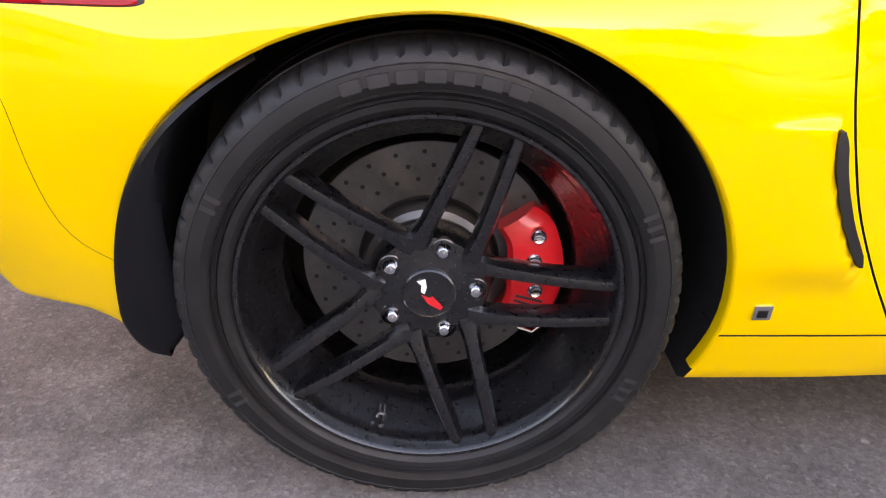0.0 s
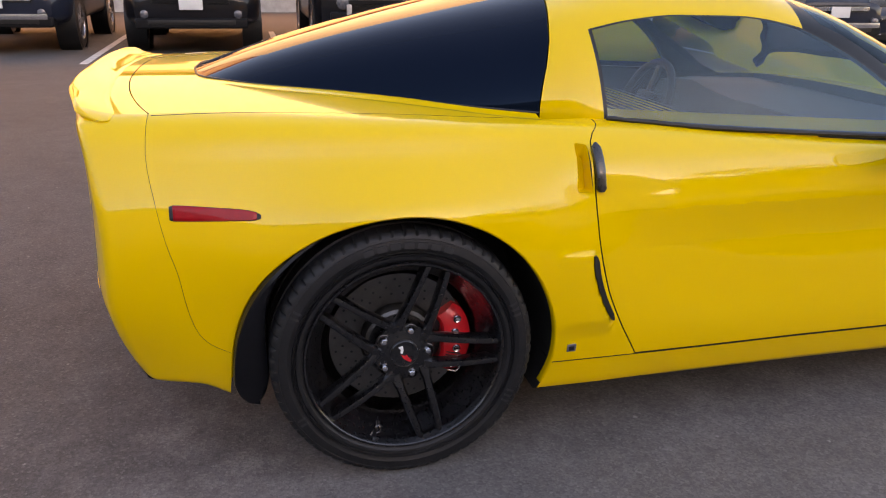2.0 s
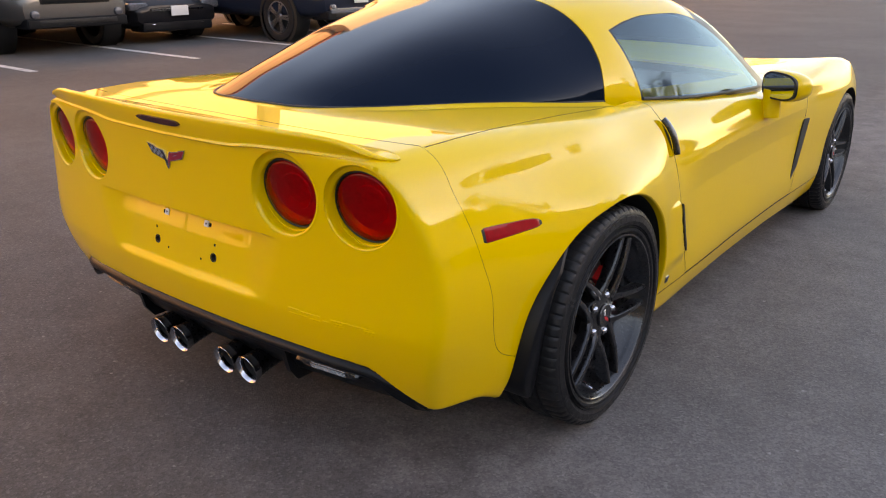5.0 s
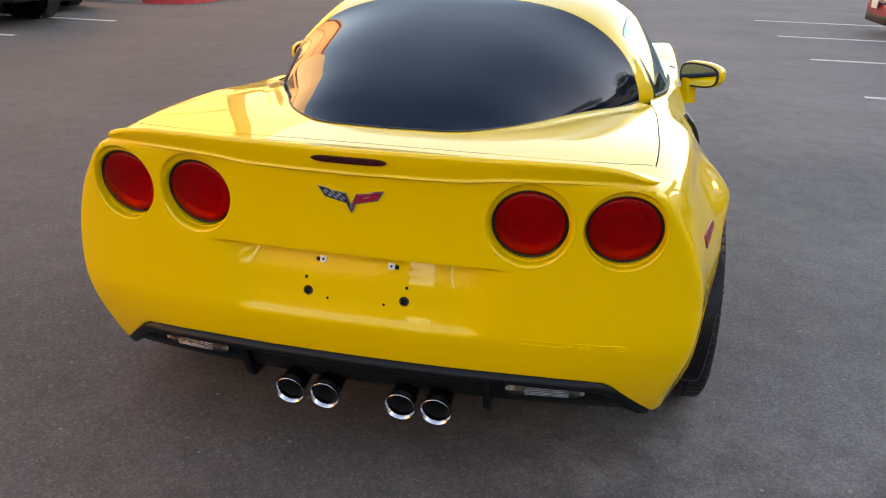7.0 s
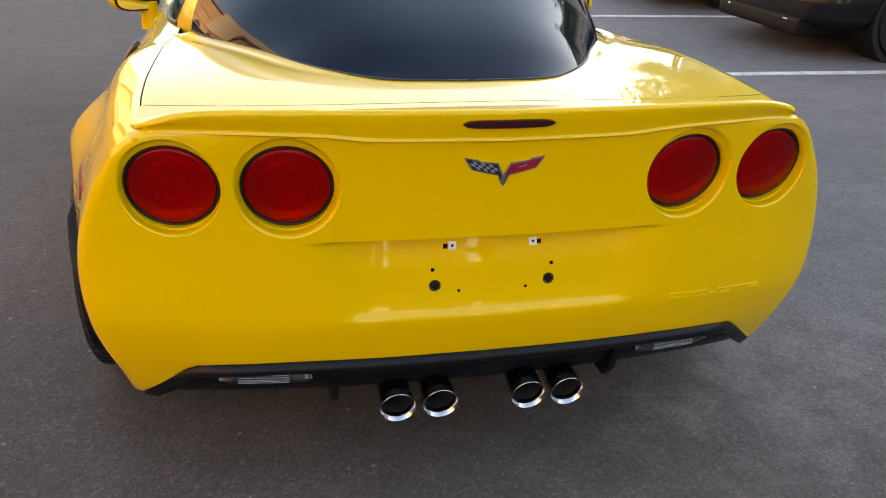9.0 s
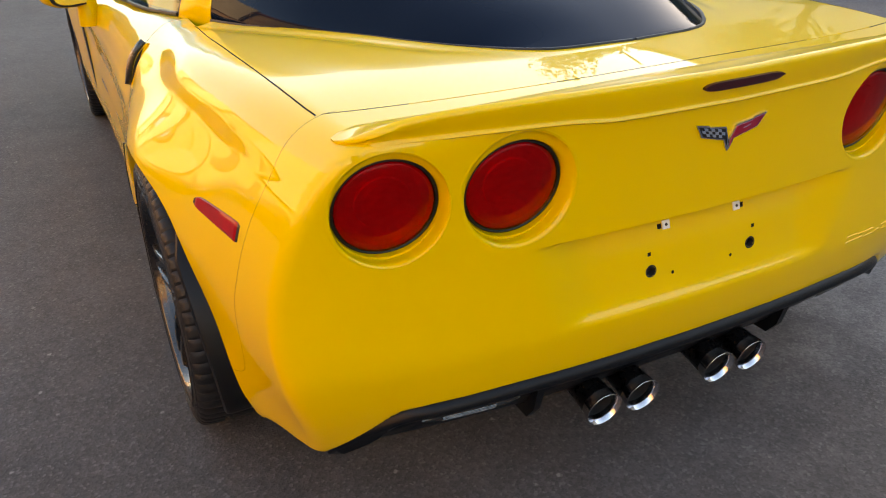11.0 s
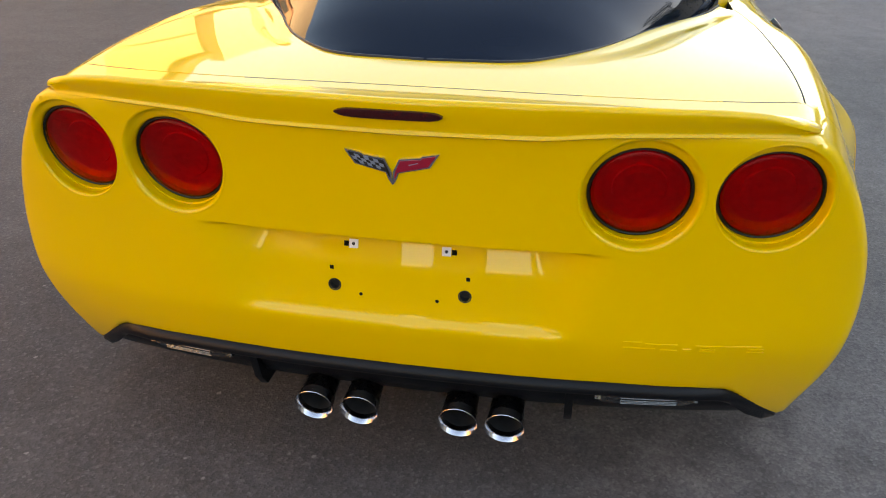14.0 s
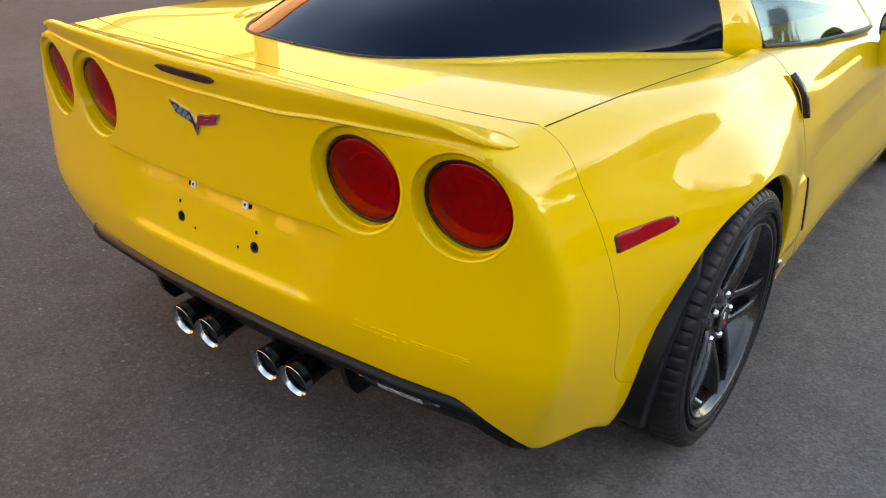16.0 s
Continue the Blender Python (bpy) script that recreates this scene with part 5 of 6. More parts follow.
# ---------------------------------------------------------------- car park
def asphalt():
    m = bpy.data.materials.new("asphalt")
    m.use_nodes = True
    nt = m.node_tree
    n, ln = nt.nodes, nt.links
    b = n["Principled BSDF"]
    tc = n.new("ShaderNodeTexCoord")

    def tex(kind, scale, **more):
        t = n.new(kind)
        t.inputs["Scale"].default_value = scale
        for k, v in more.items():
            t.inputs[k].default_value = v
        ln.new(tc.outputs["Object"], t.inputs["Vector"])
        return t

    def remap(src, lo, hi, a, c):
        r = n.new("ShaderNodeMapRange")
        for k, v in (("From Min", lo), ("From Max", hi), ("To Min", a), ("To Max", c)):
            r.inputs[k].default_value = v
        ln.new(src, r.inputs["Value"])
        return r.outputs["Result"]

    def math_node(op, a, c):
        r = n.new("ShaderNodeMath")
        r.operation = op
        for i, v in enumerate((a, c)):
            if isinstance(v, float):
                r.inputs[i].default_value = v
            else:
                ln.new(v, r.inputs[i])
        return r.outputs[0]

    grain = tex("ShaderNodeTexNoise", 260.0, Detail=4.0, Roughness=0.7).outputs["Fac"]
    stones = tex("ShaderNodeTexVoronoi", 150.0)
    patch = tex("ShaderNodeTexNoise", 0.55, Detail=5.0).outputs["Fac"]
    blotch = tex("ShaderNodeTexNoise", 6.0, Detail=5.0, Roughness=0.65).outputs["Fac"]
    sep = n.new("ShaderNodeSeparateColor")
    ln.new(stones.outputs["Color"], sep.inputs["Color"])
    pale = remap(sep.outputs["Red"], 0.87, 0.96, 0.0, 1.0)
    tone = math_node("MULTIPLY", remap(patch, 0.3, 0.7, 0.78, 1.22), remap(blotch, 0.3, 0.7, 0.82, 1.18))
    tone = math_node("MULTIPLY", tone, remap(grain, 0.3, 0.7, 0.80, 1.22))
    tone = math_node("MULTIPLY", tone, remap(sep.outputs["Green"], 0.0, 1.0, 0.78, 1.22))
    clods = tex("ShaderNodeTexNoise", 48.0, Detail=3.0, Roughness=0.6).outputs["Fac"]
    tone = math_node("MULTIPLY", tone, remap(clods, 0.3, 0.7, 0.92, 1.09))
    # paler lane beside the stall, ragged-edged: brighter light there painted into the tone
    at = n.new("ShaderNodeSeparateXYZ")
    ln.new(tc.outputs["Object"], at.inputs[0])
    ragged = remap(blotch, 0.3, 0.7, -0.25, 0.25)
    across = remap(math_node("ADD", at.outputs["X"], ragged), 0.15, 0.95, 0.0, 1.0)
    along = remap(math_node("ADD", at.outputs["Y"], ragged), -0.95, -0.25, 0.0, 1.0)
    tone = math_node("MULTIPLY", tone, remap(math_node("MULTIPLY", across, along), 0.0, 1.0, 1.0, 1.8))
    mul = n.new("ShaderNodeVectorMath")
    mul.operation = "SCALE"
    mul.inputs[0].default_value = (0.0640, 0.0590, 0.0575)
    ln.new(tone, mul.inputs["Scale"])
    # pale aggregate and scattered bits of grit
    grit = tex("ShaderNodeTexVoronoi", 17.0, Randomness=1.0)
    wobble = n.new("ShaderNodeVectorMath")
    wobble.operation = "MULTIPLY_ADD"
    shift = tex("ShaderNodeTexNoise", 130.0, Detail=2.0)
    ln.new(shift.outputs["Color"], wobble.inputs[0])
    wobble.inputs[1].default_value = (0.012, 0.012, 0.0)
    ln.new(tc.outputs["Object"], wobble.inputs[2])
    ln.new(wobble.outputs["Vector"], grit.inputs["Vector"])
    near = math_node("MULTIPLY", remap(grit.outputs["Distance"], 0.06, 0.12, 1.0, 0.0), 0.75)
    sep2 = n.new("ShaderNodeSeparateColor")
    ln.new(grit.outputs["Color"], sep2.inputs["Color"])
    near = math_node("MULTIPLY", near, remap(sep2.outputs["Green"], 0.86, 0.90, 0.0, 1.0))
    some = math_node("MAXIMUM", math_node("MULTIPLY", pale, 0.20), near)
    mix = n.new("ShaderNodeMix")
    mix.data_type = "RGBA"
    ln.new(some, mix.inputs["Factor"])
    ln.new(mul.outputs["Vector"], mix.inputs["A"])
    mix.inputs["B"].default_value = (0.27, 0.26, 0.25, 1)
    ln.new(mix.outputs["Result"], b.inputs["Base Color"])
    b.inputs["Roughness"].default_value = 0.82
    bp = n.new("ShaderNodeBump")
    bp.inputs["Strength"].default_value, bp.inputs["Distance"].default_value = 0.4, 0.003
    ln.new(math_node("ADD", stones.outputs["Distance"], grain), bp.inputs["Height"])
    ln.new(bp.outputs["Normal"], b.inputs["Normal"])
    return m


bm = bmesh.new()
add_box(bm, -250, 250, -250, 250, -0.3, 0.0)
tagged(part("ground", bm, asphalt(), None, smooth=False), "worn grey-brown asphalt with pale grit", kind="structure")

LINE = material("road_paint", (0.52, 0.50, 0.47), 0.7, vary=0.3, vary_scale=9, bump=0.3, bump_scale=150)
BROWN_STUCCO = material("brown_stucco", (0.30, 0.14, 0.06), 0.9, vary=0.1, vary_scale=2)
STUCCO = material("orange_stucco", (0.56, 0.32, 0.15), 0.9, vary=0.08, vary_scale=1.5, bump=0.3, bump_scale=40)
PALE_STUCCO = material("pale_stucco", (0.62, 0.46, 0.27), 0.9, vary=0.08, vary_scale=1.5)
GREY_STUCCO = material("grey_stucco", (0.32, 0.29, 0.26), 0.9, vary=0.1, vary_scale=1.5)
ROOF_TILE = material("roof_tile", (0.30, 0.10, 0.05), 0.8, vary=0.3, vary_scale=4)
KERB_RED = material("red_kerb_paint", (0.50, 0.045, 0.05), 0.6, vary=0.2, vary_scale=5)
CONCRETE = material("concrete", (0.34, 0.32, 0.30), 0.85, vary=0.15, vary_scale=6, bump=0.3, bump_scale=90)
DARK_PANE = material("dark_pane", (0.02, 0.025, 0.03), 0.08)
LEAF = material("leaf", (0.07, 0.11, 0.025), 0.6, vary=0.4, vary_scale=3)
BARK = material("bark", (0.10, 0.07, 0.05), 0.9, vary=0.3, vary_scale=12)
SOIL = material("soil", (0.07, 0.05, 0.035), 0.95, vary=0.3, vary_scale=10)


def stall_line(x0, x1, y):
    bm = bmesh.new()
    add_box(bm, x0, x1, y - 0.05, y + 0.05, -0.002, 0.004)
    tagged(part("stall_line", bm, LINE, None, smooth=False), "worn white painted stall line on asphalt", "road marking", "stall lines")


for y, x in ((-7.3, -8.4), (-4.8, -8.4), (-2.3, -8.3), (0.18, -8.15), (2.72, -8.0), (4.75, -7.6), (6.78, -7.25), (8.85, -7.15)):
    stall_line(x - 5.2, x, y)
for i in range(-1, 5):
    stall_line(2.92, 8.0, 3.37 + 2.72 * i)


# ---------------------------------------------------------------- parked cars
def paint(name, colour, rough=0.35, metal=0.0):
    return material(name, colour, rough, metal=metal, coat=0.35, coat_rough=0.02, vary=0.03, vary_scale=4, spec=0.12)


PAINTS = {"black": paint("black_car_paint", (0.008, 0.008, 0.010)), "navy": paint("navy_car_paint", (0.012, 0.016, 0.028)),
          "silver": paint("grey_car_paint", (0.16, 0.15, 0.14), 0.35, 0.7), "red": paint("red_car_paint", (0.28, 0.012, 0.02)), "white": paint("white_car_paint", (0.6, 0.6, 0.6))}
BUMPER = material("bumper_plastic", (0.006, 0.006, 0.007), 0.6, spec=0.2, vary=0.2, vary_scale=25)
FOG = material("fog_lamp_glass", (0.10, 0.10, 0.11), 0.25, metal=0.3, coat=0.3, vary=0.4, vary_scale=30)
HEADLAMP = material("headlamp_glass", (0.13, 0.135, 0.15), 0.2, metal=0.4, coat=0.4, vary=0.3, vary_scale=30)
STEEL_TRIM = material("brushed_steel", (0.42, 0.42, 0.43), 0.42, metal=0.9, vary=0.15, vary_scale=40)
PLATE = material("plate_white", (0.65, 0.65, 0.63), 0.4, vary=0.05)


def loft(name, stations, mat, parent, label="", sharp=38):
    """Rounded sections along y: (y, half width, low, top, corner power)."""
    n, verts, faces = 28, [], []
    for y, half, lo, hi, power in stations:
        for j in range(n):
            a = 2 * math.pi * j / n
            c, q = math.cos(a), math.sin(a)
            verts.append((half * math.copysign(abs(c) ** (2 / power), c), y, (lo + hi) / 2 + (hi - lo) / 2 * math.copysign(abs(q) ** (2 / power), q)))
    for i in range(len(stations) - 1):
        for j in range(n):
            faces.append((i * n + j, i * n + (j + 1) % n, (i + 1) * n + (j + 1) % n, (i + 1) * n + j))
    faces += [tuple(range(n))[::-1], tuple((len(stations) - 1) * n + j for j in range(n))]
    return mesh_object(name, verts, faces, mat, parent, label, sharp=sharp)


def parked_car(x, y, turn, mat, label, tall=True, chrome=False, square=False, rim=None, plate=True):
    """A parked car whose nose is at the origin and points along +y before it is turned; tall for an off-roader, low for a saloon."""
    base = empty("parked_car")
    tagged(base, label, "car", "parked cars")
    w = 0.93 if tall else 0.90
    clear, hood, belt, roof, length = (0.34, 1.02, 1.10, 1.78, 4.75) if tall else (0.20, 0.78, 0.92, 1.44, 4.7)
    p = 7.0 if square else 4.2
    nose = 0.10 if square else 0.28
    loft("body", [(0.0, w * 0.70, clear + 0.16, hood - 0.28, p), (-0.02, w * 0.80, clear + 0.08, hood - 0.20, p), (-nose * 0.6, w * 0.92, clear + 0.03, hood - 0.09, p), (-nose * 1.6, w * 0.985, clear, hood - 0.03, p), (-1.0, w, clear, hood, p + 1), (-1.5, w, clear, belt - 0.02, p + 1),
                  (-2.6, w, clear, belt, p + 1), (-length + 0.5, w, clear, belt + 0.02, p + 1), (-length + 0.1, w * 0.95, clear + 0.06, belt - 0.02, p), (-length, w * 0.82, clear + 0.15, belt - 0.12, p)], mat, base)
    loft("cabin", [(-1.25, w * 0.80, belt - 0.15, belt - 0.05, 4), (-1.75, w * 0.80, belt - 0.15, roof - 0.14, 4), (-2.1, w * 0.78, belt - 0.15, roof - 0.01, 4), (-3.2, w * 0.78, belt - 0.15, roof, 4),
                   (-length + (0.35 if tall else 1.1), w * 0.76, belt - 0.15, roof - 0.08, 4), (-length + (0.1 if tall else 0.5), w * 0.74, belt - 0.15, belt, 4)], DARK_PANE, base)
    loft("roof", [(-2.0, w * 0.70, roof - 0.05, roof - 0.005, 3), (-2.2, w * 0.73, roof - 0.05, roof + 0.012, 3), (-3.3, w * 0.73, roof - 0.05, roof + 0.015, 3), (-length + (0.5 if tall else 1.3), w * 0.70, roof - 0.12, roof - 0.04, 3)], mat, base)
    zc = (clear + hood) / 2
    bm = bmesh.new()
    add_box(bm, -w * 0.55, w * 0.55, -0.10, 0.015, zc + 0.00, hood - 0.24, 0.03)
    grille = part("grille", bm, MARK_BLACK, base)
    for i in range(4):
        bm = bmesh.new()
        z = zc + 0.03 + i * (hood - 0.30 - zc) / 3.4
        add_box(bm, -w * 0.53, w * 0.53, -0.03, 0.024, z - 0.010, z + 0.010, 0.004)
        part("grille_bar", bm, CHROME if chrome else BLACK_PLASTIC, grille)
    bm = bmesh.new()
    if tall:
        add_box(bm, -w * 0.80, w * 0.80, -0.35, 0.045, clear + 0.02, clear + (0.26 if square else 0.16), 0.05, segments=3)
    else:
        add_box(bm, -w * 0.72, w * 0.72, -0.40, 0.004, clear - 0.02, clear + 0.13, 0.06, segments=4)
    bumper = part("bumper", bm, BUMPER, base)
    if tall:
        bm = bmesh.new()
        add_box(bm, -w * 0.62, w * 0.62, -0.05, 0.052, clear + 0.07, clear + 0.14, 0.02)
        part("air_intake", bm, MARK_BLACK, bumper)
    if chrome and tall:
        bm = bmesh.new()
        add_box(bm, -w * 0.74, w * 0.74, -0.02, 0.062, clear + 0.125, clear + 0.20, 0.012)
        part("bumper_trim", bm, CHROME, bumper)
    elif chrome:
        for s in (1, -1):
            bm = bmesh.new()
            add_tube(bm, [(s * w * 0.48, 0.004, clear + 0.10), (s * w * 0.64, -0.02, clear + 0.09), (s * w * 0.80, -0.13, clear + 0.10)], 0.008, 8)
            part("bumper_trim", bm, CHROME, bumper)
    if square:
        for s in (1, -1):
            bm = bmesh.new()
            add_box(bm, s * w * 0.52 - 0.035, s * w * 0.52 + 0.035, -0.02, 0.075, clear + 0.03, clear + 0.36, 0.015)
            part("overrider", bm, STEEL_TRIM, bumper, "brushed steel upright on the bumper")
    if plate:
        bm = bmesh.new()
        add_box(bm, -0.155, 0.155, 0.04, 0.062, zc - 0.07, zc + 0.08, 0.006)
        part("number_plate", bm, PLATE, bumper)
    for s in (1, -1):
        bm = bmesh.new()
        if square:
            add_revolve(bm, [(0.03, 0.0), (0.026, 0.07), (0.01, 0.095), (-0.05, 0.10)], 24, "Y", Matrix.Translation((s * w * 0.60, 0.0, hood - 0.30)))
        else:
            add_box(bm, s * w * 0.74 - 0.17, s * w * 0.74 + 0.17, -0.32, -0.03, hood - 0.27, hood - 0.15, 0.05, segments=3)
        part("headlamp", bm, HEADLAMP, base)
        if not square:
            bm = bmesh.new()
            add_revolve(bm, [(0.052, 0.0), (0.05, 0.035), (0.04, 0.055), (0.0, 0.06)], 20, "Y", Matrix.Translation((s * w * 0.66, 0.0 if tall else -0.10, clear + 0.21)))
            part("fog_lamp", bm, FOG, bumper)
        bm = bmesh.new()
        add_box(bm, s * (w + 0.10) - 0.10, s * (w + 0.10) + 0.10, -1.72, -1.60, belt + 0.02, belt + 0.18, 0.04)
        part("wing_mirror", bm, mat, base)
    r = 0.385 if tall else 0.335
    for s in (1, -1):
        for yy in (-0.92, -length + 0.95):
            bm = bmesh.new()
            m = Matrix.Translation((s * (w - 0.115), yy, r))
            add_revolve(bm, [(-0.12, r * 0.6), (-0.12, r * 0.93), (-0.09, r * 0.99), (0.09, r * 0.99), (0.12, r * 0.93), (0.125, r * 0.75), (0.11, r * 0.66)], 40, "X", m)
            tyre = part("wheel", bm, RUBBER, base)
            bm = bmesh.new()
            side = Matrix.Translation((s * (w - 0.115), yy, r)) @ (Matrix() if s > 0 else Matrix.Rotation(math.pi, 4, "Z"))
            add_revolve(bm, [(0.115, r * 0.68), (0.12, r * 0.65), (0.06, r * 0.60), (0.03, 0.0)], 32, "X", side)
            part("barrel", bm, MARK_BLACK, tyre)
            bm = bmesh.new()
            for k in range(10):
                a = 2 * math.pi * (k // 2) / 5 + (0.13 if k % 2 else -0.13)
                add_box(bm, 0.085, 0.112, 0.02, r * 0.65, -0.019, 0.019, 0.006, side @ Matrix.Rotation(a, 4, "X"))
            add_revolve(bm, [(0.105, r * 0.66), (0.122, r * 0.655), (0.122, r * 0.62), (0.10, r * 0.60)], 32, "X", side)
            add_revolve(bm, [(0.09, 0.075), (0.118, 0.06), (0.12, 0.0)], 20, "X", side)
            part("rim", bm, rim or SATIN_STEEL, tyre)
            # dark wheel house over the tyre
            bm = bmesh.new()
            add_revolve(bm, [(-0.16, r * 1.16), (0.123, r * 1.16), (0.123, r * 1.02)], 40, "X", m if s > 0 else side)
            part("wheel_arch", bm, MARK_BLACK, base)
    base.matrix_world = Matrix.Translation((x, y, 0)) @ Matrix.Rotation(radians(turn), 4, "Z")
    return base


parked_car(-8.95, 1.60, -90, PAINTS["black"], "black boxy off-roader with steel bumper uprights", True, False, True, plate=False)
parked_car(-9.45, 4.15, -90, PAINTS["silver"], "bronze-grey crossover with chrome wheels", True, False, False, CHROME, plate=False)
parked_car(-9.75, 6.0, -90, PAINTS["black"], "black car with chrome-edged grille", False, True)
parked_car(-7.60, 7.95, -90, PAINTS["navy"], "dark blue off-roader with silver front bumper trim", True, True)
parked_car(-8.55, 10.0, -90, PAINTS["navy"], "dark saloon parked beside the planter", False, True)
parked_car(-9.2, -1.0, -90, PAINTS["black"], "black off-roader parked nose out", True)
parked_car(-9.45, -3.55, -90, PAINTS["navy"], "dark off-roader with a chrome bumper line", True, True)
parked_car(4.05, 4.62, 90, PAINTS["black"], "glossy black saloon with grey alloy wheels", False, True, plate=False)
parked_car(4.15, 7.45, 90, PAINTS["black"], "glossy black saloon with a chrome front lip", False, True, plate=False)
parked_car(4.6, 12.7, 90, PAINTS["red"], "red saloon parked in the far row", False)
for x in (-29.5, -26.7, -23.9, -21.1, -18.3, -15.5):
    parked_car(x, 35.0, 180, PAINTS["black"], "dark car parked across the far end", True, plate=False)

# plastic bottle left standing by the line
bm = bmesh.new()
add_revolve(bm, [(0.0, 0.0), (0.0, 0.034), (0.02, 0.036), (0.14, 0.036), (0.18, 0.030), (0.205, 0.014), (0.215, 0.014)], 20, "Z")
bottle = part("bottle", bm, WHITE, None)
tagged(bottle, "white drink bottle abandoned on the asphalt", "bottle")
bm = bmesh.new()
add_revolve(bm, [(0.213, 0.016), (0.235, 0.016), (0.237, 0.0)], 16, "Z")
part("cap", bm, MARK_BLACK, bottle)
bm = bmesh.new()
add_revolve(bm, [(0.06, 0.0368), (0.11, 0.0368)], 20, "Z")
part("wrapper", bm, MARK_BLACK, bottle)
bottle.matrix_world = Matrix.Translation((-10.2, 0.42, 0))


# ---------------------------------------------------------------- planter island, trees, buildings round the car park
def ring_outline(cx, cy, hx, hy, r=0.8):
    return rounded([(cx - hx, cy - hy), (cx + hx, cy - hy), (cx + hx, cy + hy), (cx - hx, cy + hy)], r, 6)


def planter(cx, cy, hx, hy):
    bm = bmesh.new()
    add_prism(bm, ring_outline(cx, cy, hx, hy), -0.02, 0.15, lambda u, v, d: (u, v, d))
    k = part("kerb", bm, KERB_RED, None, sharp=30)
    tagged(k, "red-painted kerb round a planting bed", kind="structure")
    bm = bmesh.new()
    add_prism(bm, ring_outline(cx, cy, hx - 0.16, hy - 0.16, 0.7), 0.10, 0.156, lambda u, v, d: (u, v, d))
    tagged(part("planting_bed", bm, SOIL, None), "dark soil in the kerbed bed", kind="structure")


def leaves(name, centre, size, count, parent, leaf=0.09, seed=1):
    """A crown of many small leaves gathered in uneven clumps."""
    rng = random.Random(seed)
    clumps = []
    for _ in range(26):
        v = Vector((rng.gauss(0, 1), rng.gauss(0, 1), rng.gauss(0, 1))).normalized() * rng.uniform(0.35, 1.0)
        clumps.append((Vector((v.x * size[0], v.y * size[1], v.z * size[2])), rng.uniform(0.20, 0.42)))
    verts, faces = [], []
    for i in range(count):
        c, r = clumps[rng.randrange(len(clumps))]
        d = Vector((rng.gauss(0, 1), rng.gauss(0, 1), rng.gauss(0, 1))).normalized() * r * min(size) * rng.random() ** 0.4
        p = Vector(centre) + c + d
        a = Vector((rng.gauss(0, 1), rng.gauss(0, 1), rng.gauss(0, 1))).normalized()
        b = a.cross(Vector((rng.gauss(0, 1), rng.gauss(0, 1), rng.gauss(0, 1)))).normalized()
        s = leaf * rng.uniform(0.6, 1.3)
        k = len(verts)
        verts += [p - a * s, p + b * s * 0.4, p + a * s, p - b * s * 0.4]
        faces.append((k, k + 1, k + 2, k + 3))
    ob = mesh_object(name, verts, faces, LEAF, parent, smooth=False)
    tagged(ob, kind="stuff")
    return ob


def tree(x, y, h, seed):
    base = empty("tree")
    tagged(base, "leafy street tree with a slim trunk", "tree", "trees beside the car park")
    rng = random.Random(seed)
    bm = bmesh.new()
    pts = [(0, 0, 0), (0.05, 0.02, h * 0.2), (0.0, 0.08, h * 0.42), (0.1, 0.0, h * 0.62)]
    for (a, ra), (b, rb) in zip(zip(pts, (0.17, 0.14, 0.12, 0.09)), zip(pts[1:], (0.14, 0.12, 0.09, 0.05))):
        a, b = Vector(a), Vector(b)
        rings = [[bm.verts.new(p + Vector((r * math.cos(t * math.pi / 4), r * math.sin(t * math.pi / 4), 0))) for t in range(8)] for p, r in ((a, ra), (b, rb))]
        for t in range(8):
            bm.faces.new((rings[0][t], rings[0][(t + 1) % 8], rings[1][(t + 1) % 8], rings[1][t]))
    for _ in range(7):
        a = rng.uniform(0, 2 * math.pi)
        z0 = h * rng.uniform(0.35, 0.6)
        add_tube(bm, [(0, 0, z0), (math.cos(a) * h * 0.1, math.sin(a) * h * 0.1, z0 + h * 0.1), (math.cos(a) * h * 0.22, math.sin(a) * h * 0.22, z0 + h * 0.2)], 0.035, 6)
    part("trunk", bm, BARK, base)
    leaves("crown", (0, 0, h * 0.68), (h * 0.27, h * 0.27, h * 0.26), 5200, base, 0.11, seed)
    base.matrix_world = Matrix.Translation((x, y, 0))


def shrub(x, y, r, seed):
    base = empty("shrub")
    tagged(base, "low green shrub in the planting bed", "shrub", "shrubs in the bed")
    bm = bmesh.new()
    for k in range(5):
        a = k * 1.26
        add_tube(bm, [(0, 0, 0), (0.3 * r * math.cos(a), 0.3 * r * math.sin(a), 0.4 * r), (0.5 * r * math.cos(a), 0.5 * r * math.sin(a), 0.8 * r)], 0.012, 5)
    part("stem", bm, BARK, base)
    leaves("foliage", (0, 0, r * 0.75), (r, r, r * 0.7), 900, base, 0.05, seed)
    base.matrix_world = Matrix.Translation((x, y, 0.156))


planter(-9.9, 13.25, 2.3, 1.5)
bm = bmesh.new()
add_box(bm, -11.4, -8.5, 11.745, 11.95, -0.01, 0.154, 0.01)
tagged(part("kerb", bm, CONCRETE, None), "bare concrete stretch of the kerb", kind="structure")
for i, (px, py) in enumerate(((-11.3, 12.9), (-10.3, 12.5), (-9.3, 12.6), (-8.5, 13.2), (-9.0, 14.0))):
    shrub(px, py, 0.34, 40 + i)
# unseen row: some show in reflections, three added to cut light from the east
for i, (px, py, ph) in enumerate(((13.5, 10.0, 8.2), (13.0, 17.5, 8.8), (14.5, 3.2, 7.4), (14.0, -3.6, 7.8), (15.0, 25.0, 9.0))):
    tree(px, py, ph, 70 + i)


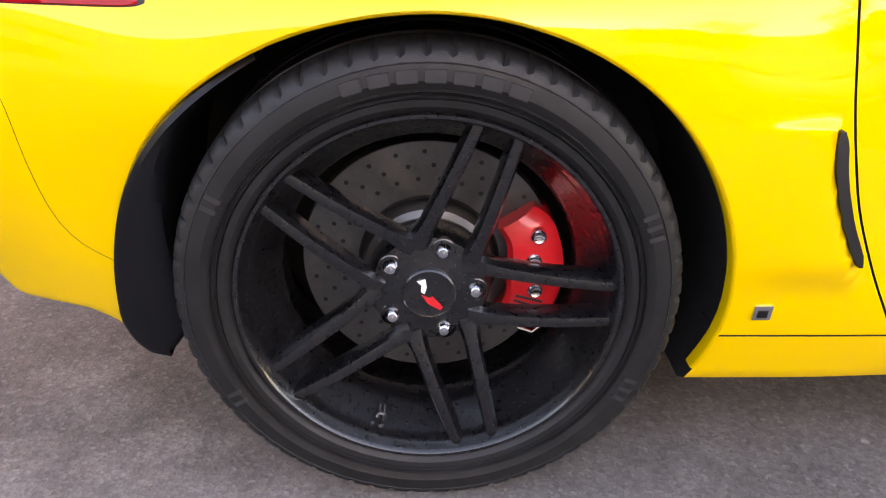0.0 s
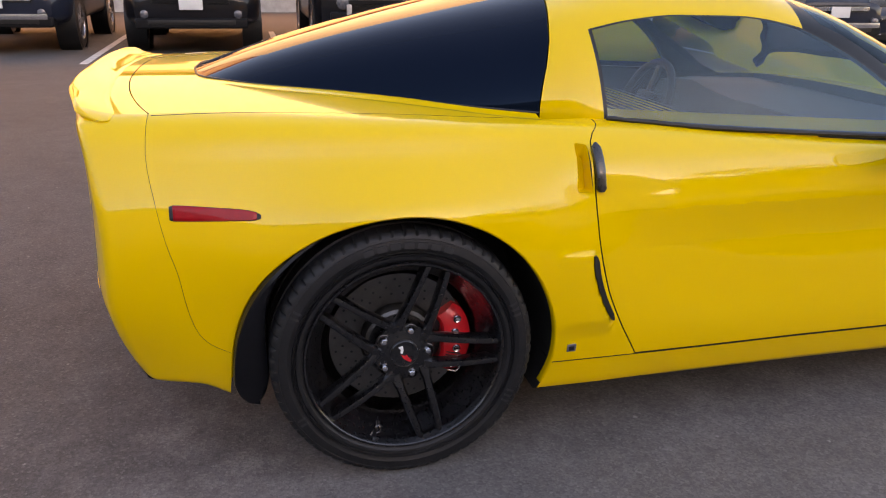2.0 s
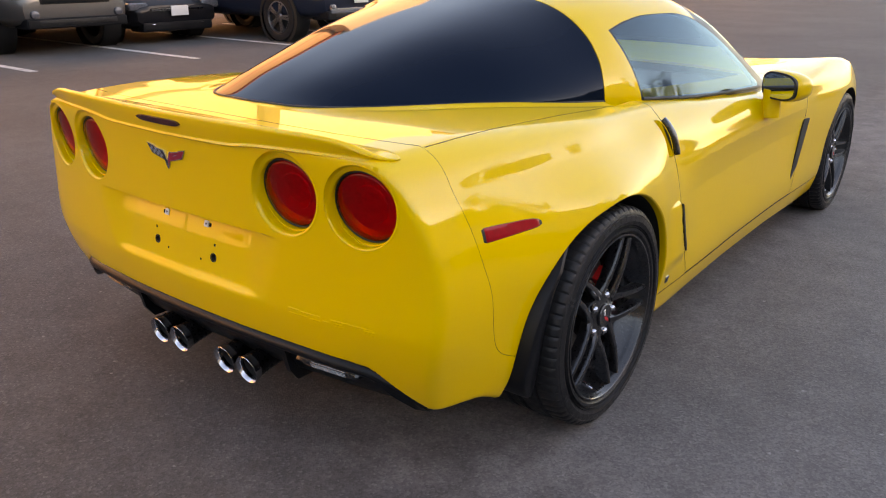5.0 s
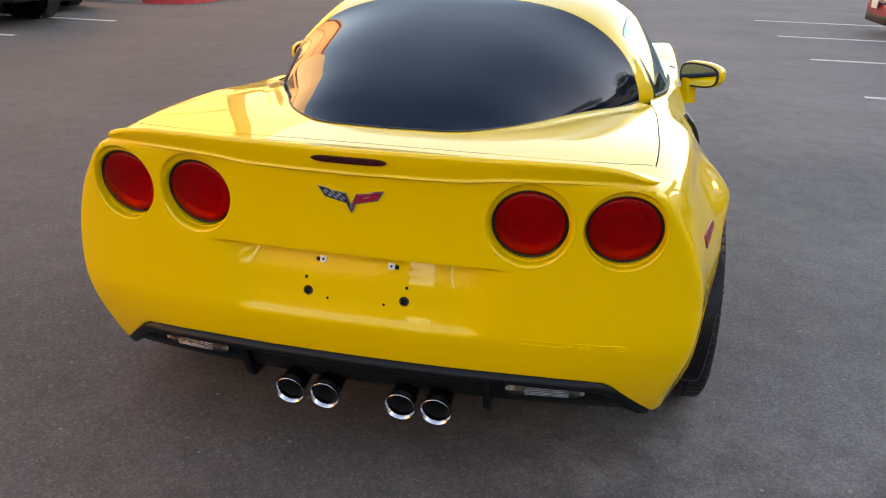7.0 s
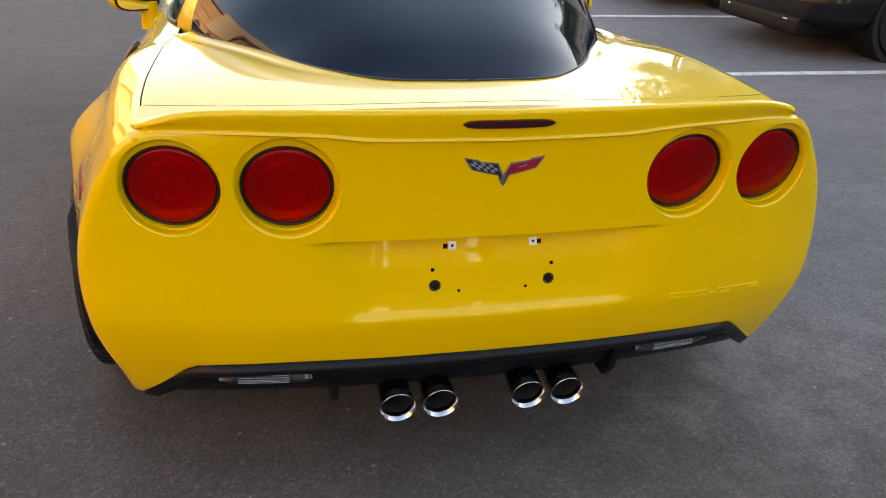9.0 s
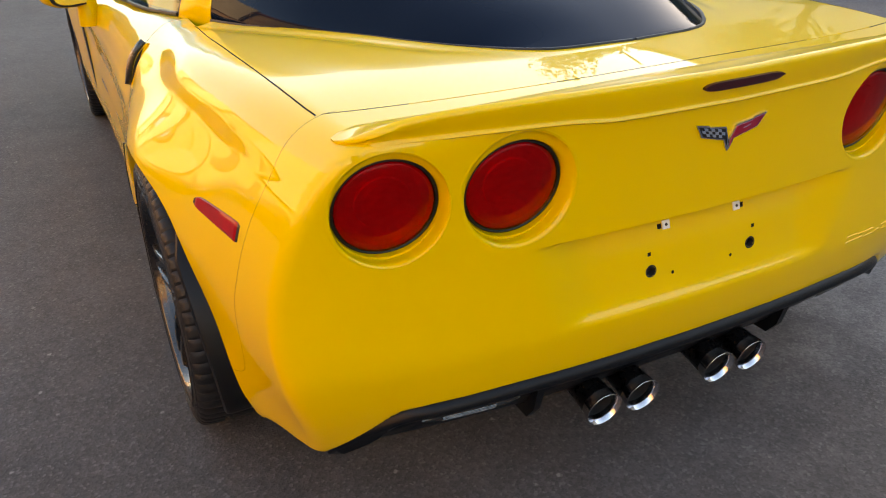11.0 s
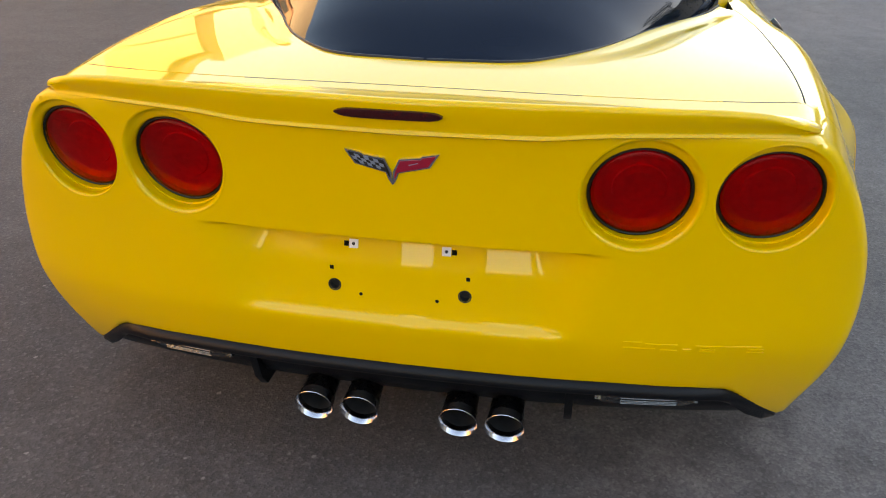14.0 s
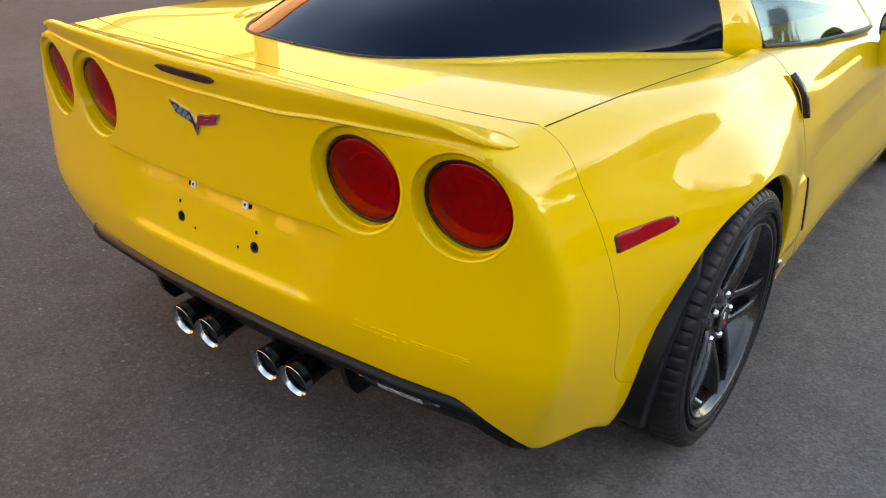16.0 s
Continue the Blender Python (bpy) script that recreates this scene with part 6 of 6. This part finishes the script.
def building(name, label, x0, x1, y0, y1, h, face, wall, storeys, bays, cornice, pane_w=1.5, pane_h=1.7, frame_mat=None):
    """A block with rows of framed windows on the side that faces the car park, a plinth, a cornice and a flat roof."""
    base = empty(name)
    tagged(base, label, "building")
    bm = bmesh.new()
    add_box(bm, x0, x1, y0, y1, 0, h)
    part("wall", bm, wall, base, smooth=False)
    bm = bmesh.new()
    add_box(bm, x0 - 0.5, x1 + 0.5, y0 - 0.5, y1 + 0.5, h + 0.002, h + 0.45, 0.05)
    part("roof", bm, cornice, base, smooth=False)
    along_y = face in ("+x", "-x")
    a0, a1 = (y0, y1) if along_y else (x0, x1)
    plane = {"+x": x1, "-x": x0, "+y": y1, "-y": y0}[face]
    out = 1 if face[0] == "+" else -1

    def block(u0, u1, d0, d1, z0, z1, mat, nm, parent):
        lo, hi = sorted((plane + out * d0, plane + out * d1))
        bm = bmesh.new()
        add_box(bm, *((lo, hi, u0, u1) if along_y else (u0, u1, lo, hi)), z0, z1)
        return part(nm, bm, mat, parent, smooth=False)

    block(a0, a1, 0.003, 0.12, 0.0, 0.7, CONCRETE, "plinth", base)
    for k in range(1, storeys):
        block(a0, a1, 0.003, 0.10, h * k / storeys - 0.12, h * k / storeys + 0.12, cornice, "string_course", base)
    step_ = (a1 - a0) / bays
    for i in range(1, bays, 3):
        if bays == 15:
            block(a0 + i * step_ - 4.6, a0 + i * step_ + 4.4, 0.003, 0.9, h * 0.36, h + 0.9, PALE_STUCCO, "bay", base)
    for i in range(bays):
        for k in range(1 if bays == 15 else storeys):
            u, z = a0 + (i + 0.5) * step_, h * (k + 0.5) / storeys + 0.1
            fr = block(u - pane_w / 2 - 0.12, u + pane_w / 2 + 0.12, 0.003, 0.09, z - pane_h / 2 - 0.12, z + pane_h / 2 + 0.12, frame_mat or PALE_STUCCO, "window", base)
            block(u - pane_w / 2, u - 0.03, 0.07, 0.098, z - pane_h / 2, z + pane_h / 2, DARK_PANE, "pane", fr)
            block(u + 0.03, u + pane_w / 2, 0.07, 0.098, z - pane_h / 2, z + pane_h / 2, DARK_PANE, "pane", fr)
    return base


building("stucco_building", "sunlit orange stucco building with framed windows", -31, -20, -26, 74, 10.5, "+x", STUCCO, 3, 15, ROOF_TILE, frame_mat=BROWN_STUCCO)
# out of view, added and sized to keep the sun off the car park
building("shade_building", "unseen tall grey block added to shade the car park", 70, 82, -120, 120, 27.5, "-x", GREY_STUCCO, 6, 26, GREY_STUCCO)
# unseen; gaps follow the tail's reflections, height raised to darken ground behind the car
for x0, x1, bays in ((-24, -6.6, 4), (-3.6, -1.9, 1), (1.9, 5.4, 1), (7.6, 26, 5)):
    building("rear_building", "pale low building across the lane", x0, x1, -34, -26, 7.2, "+y", PALE_STUCCO, 1, bays, ROOF_TILE, 1.2)
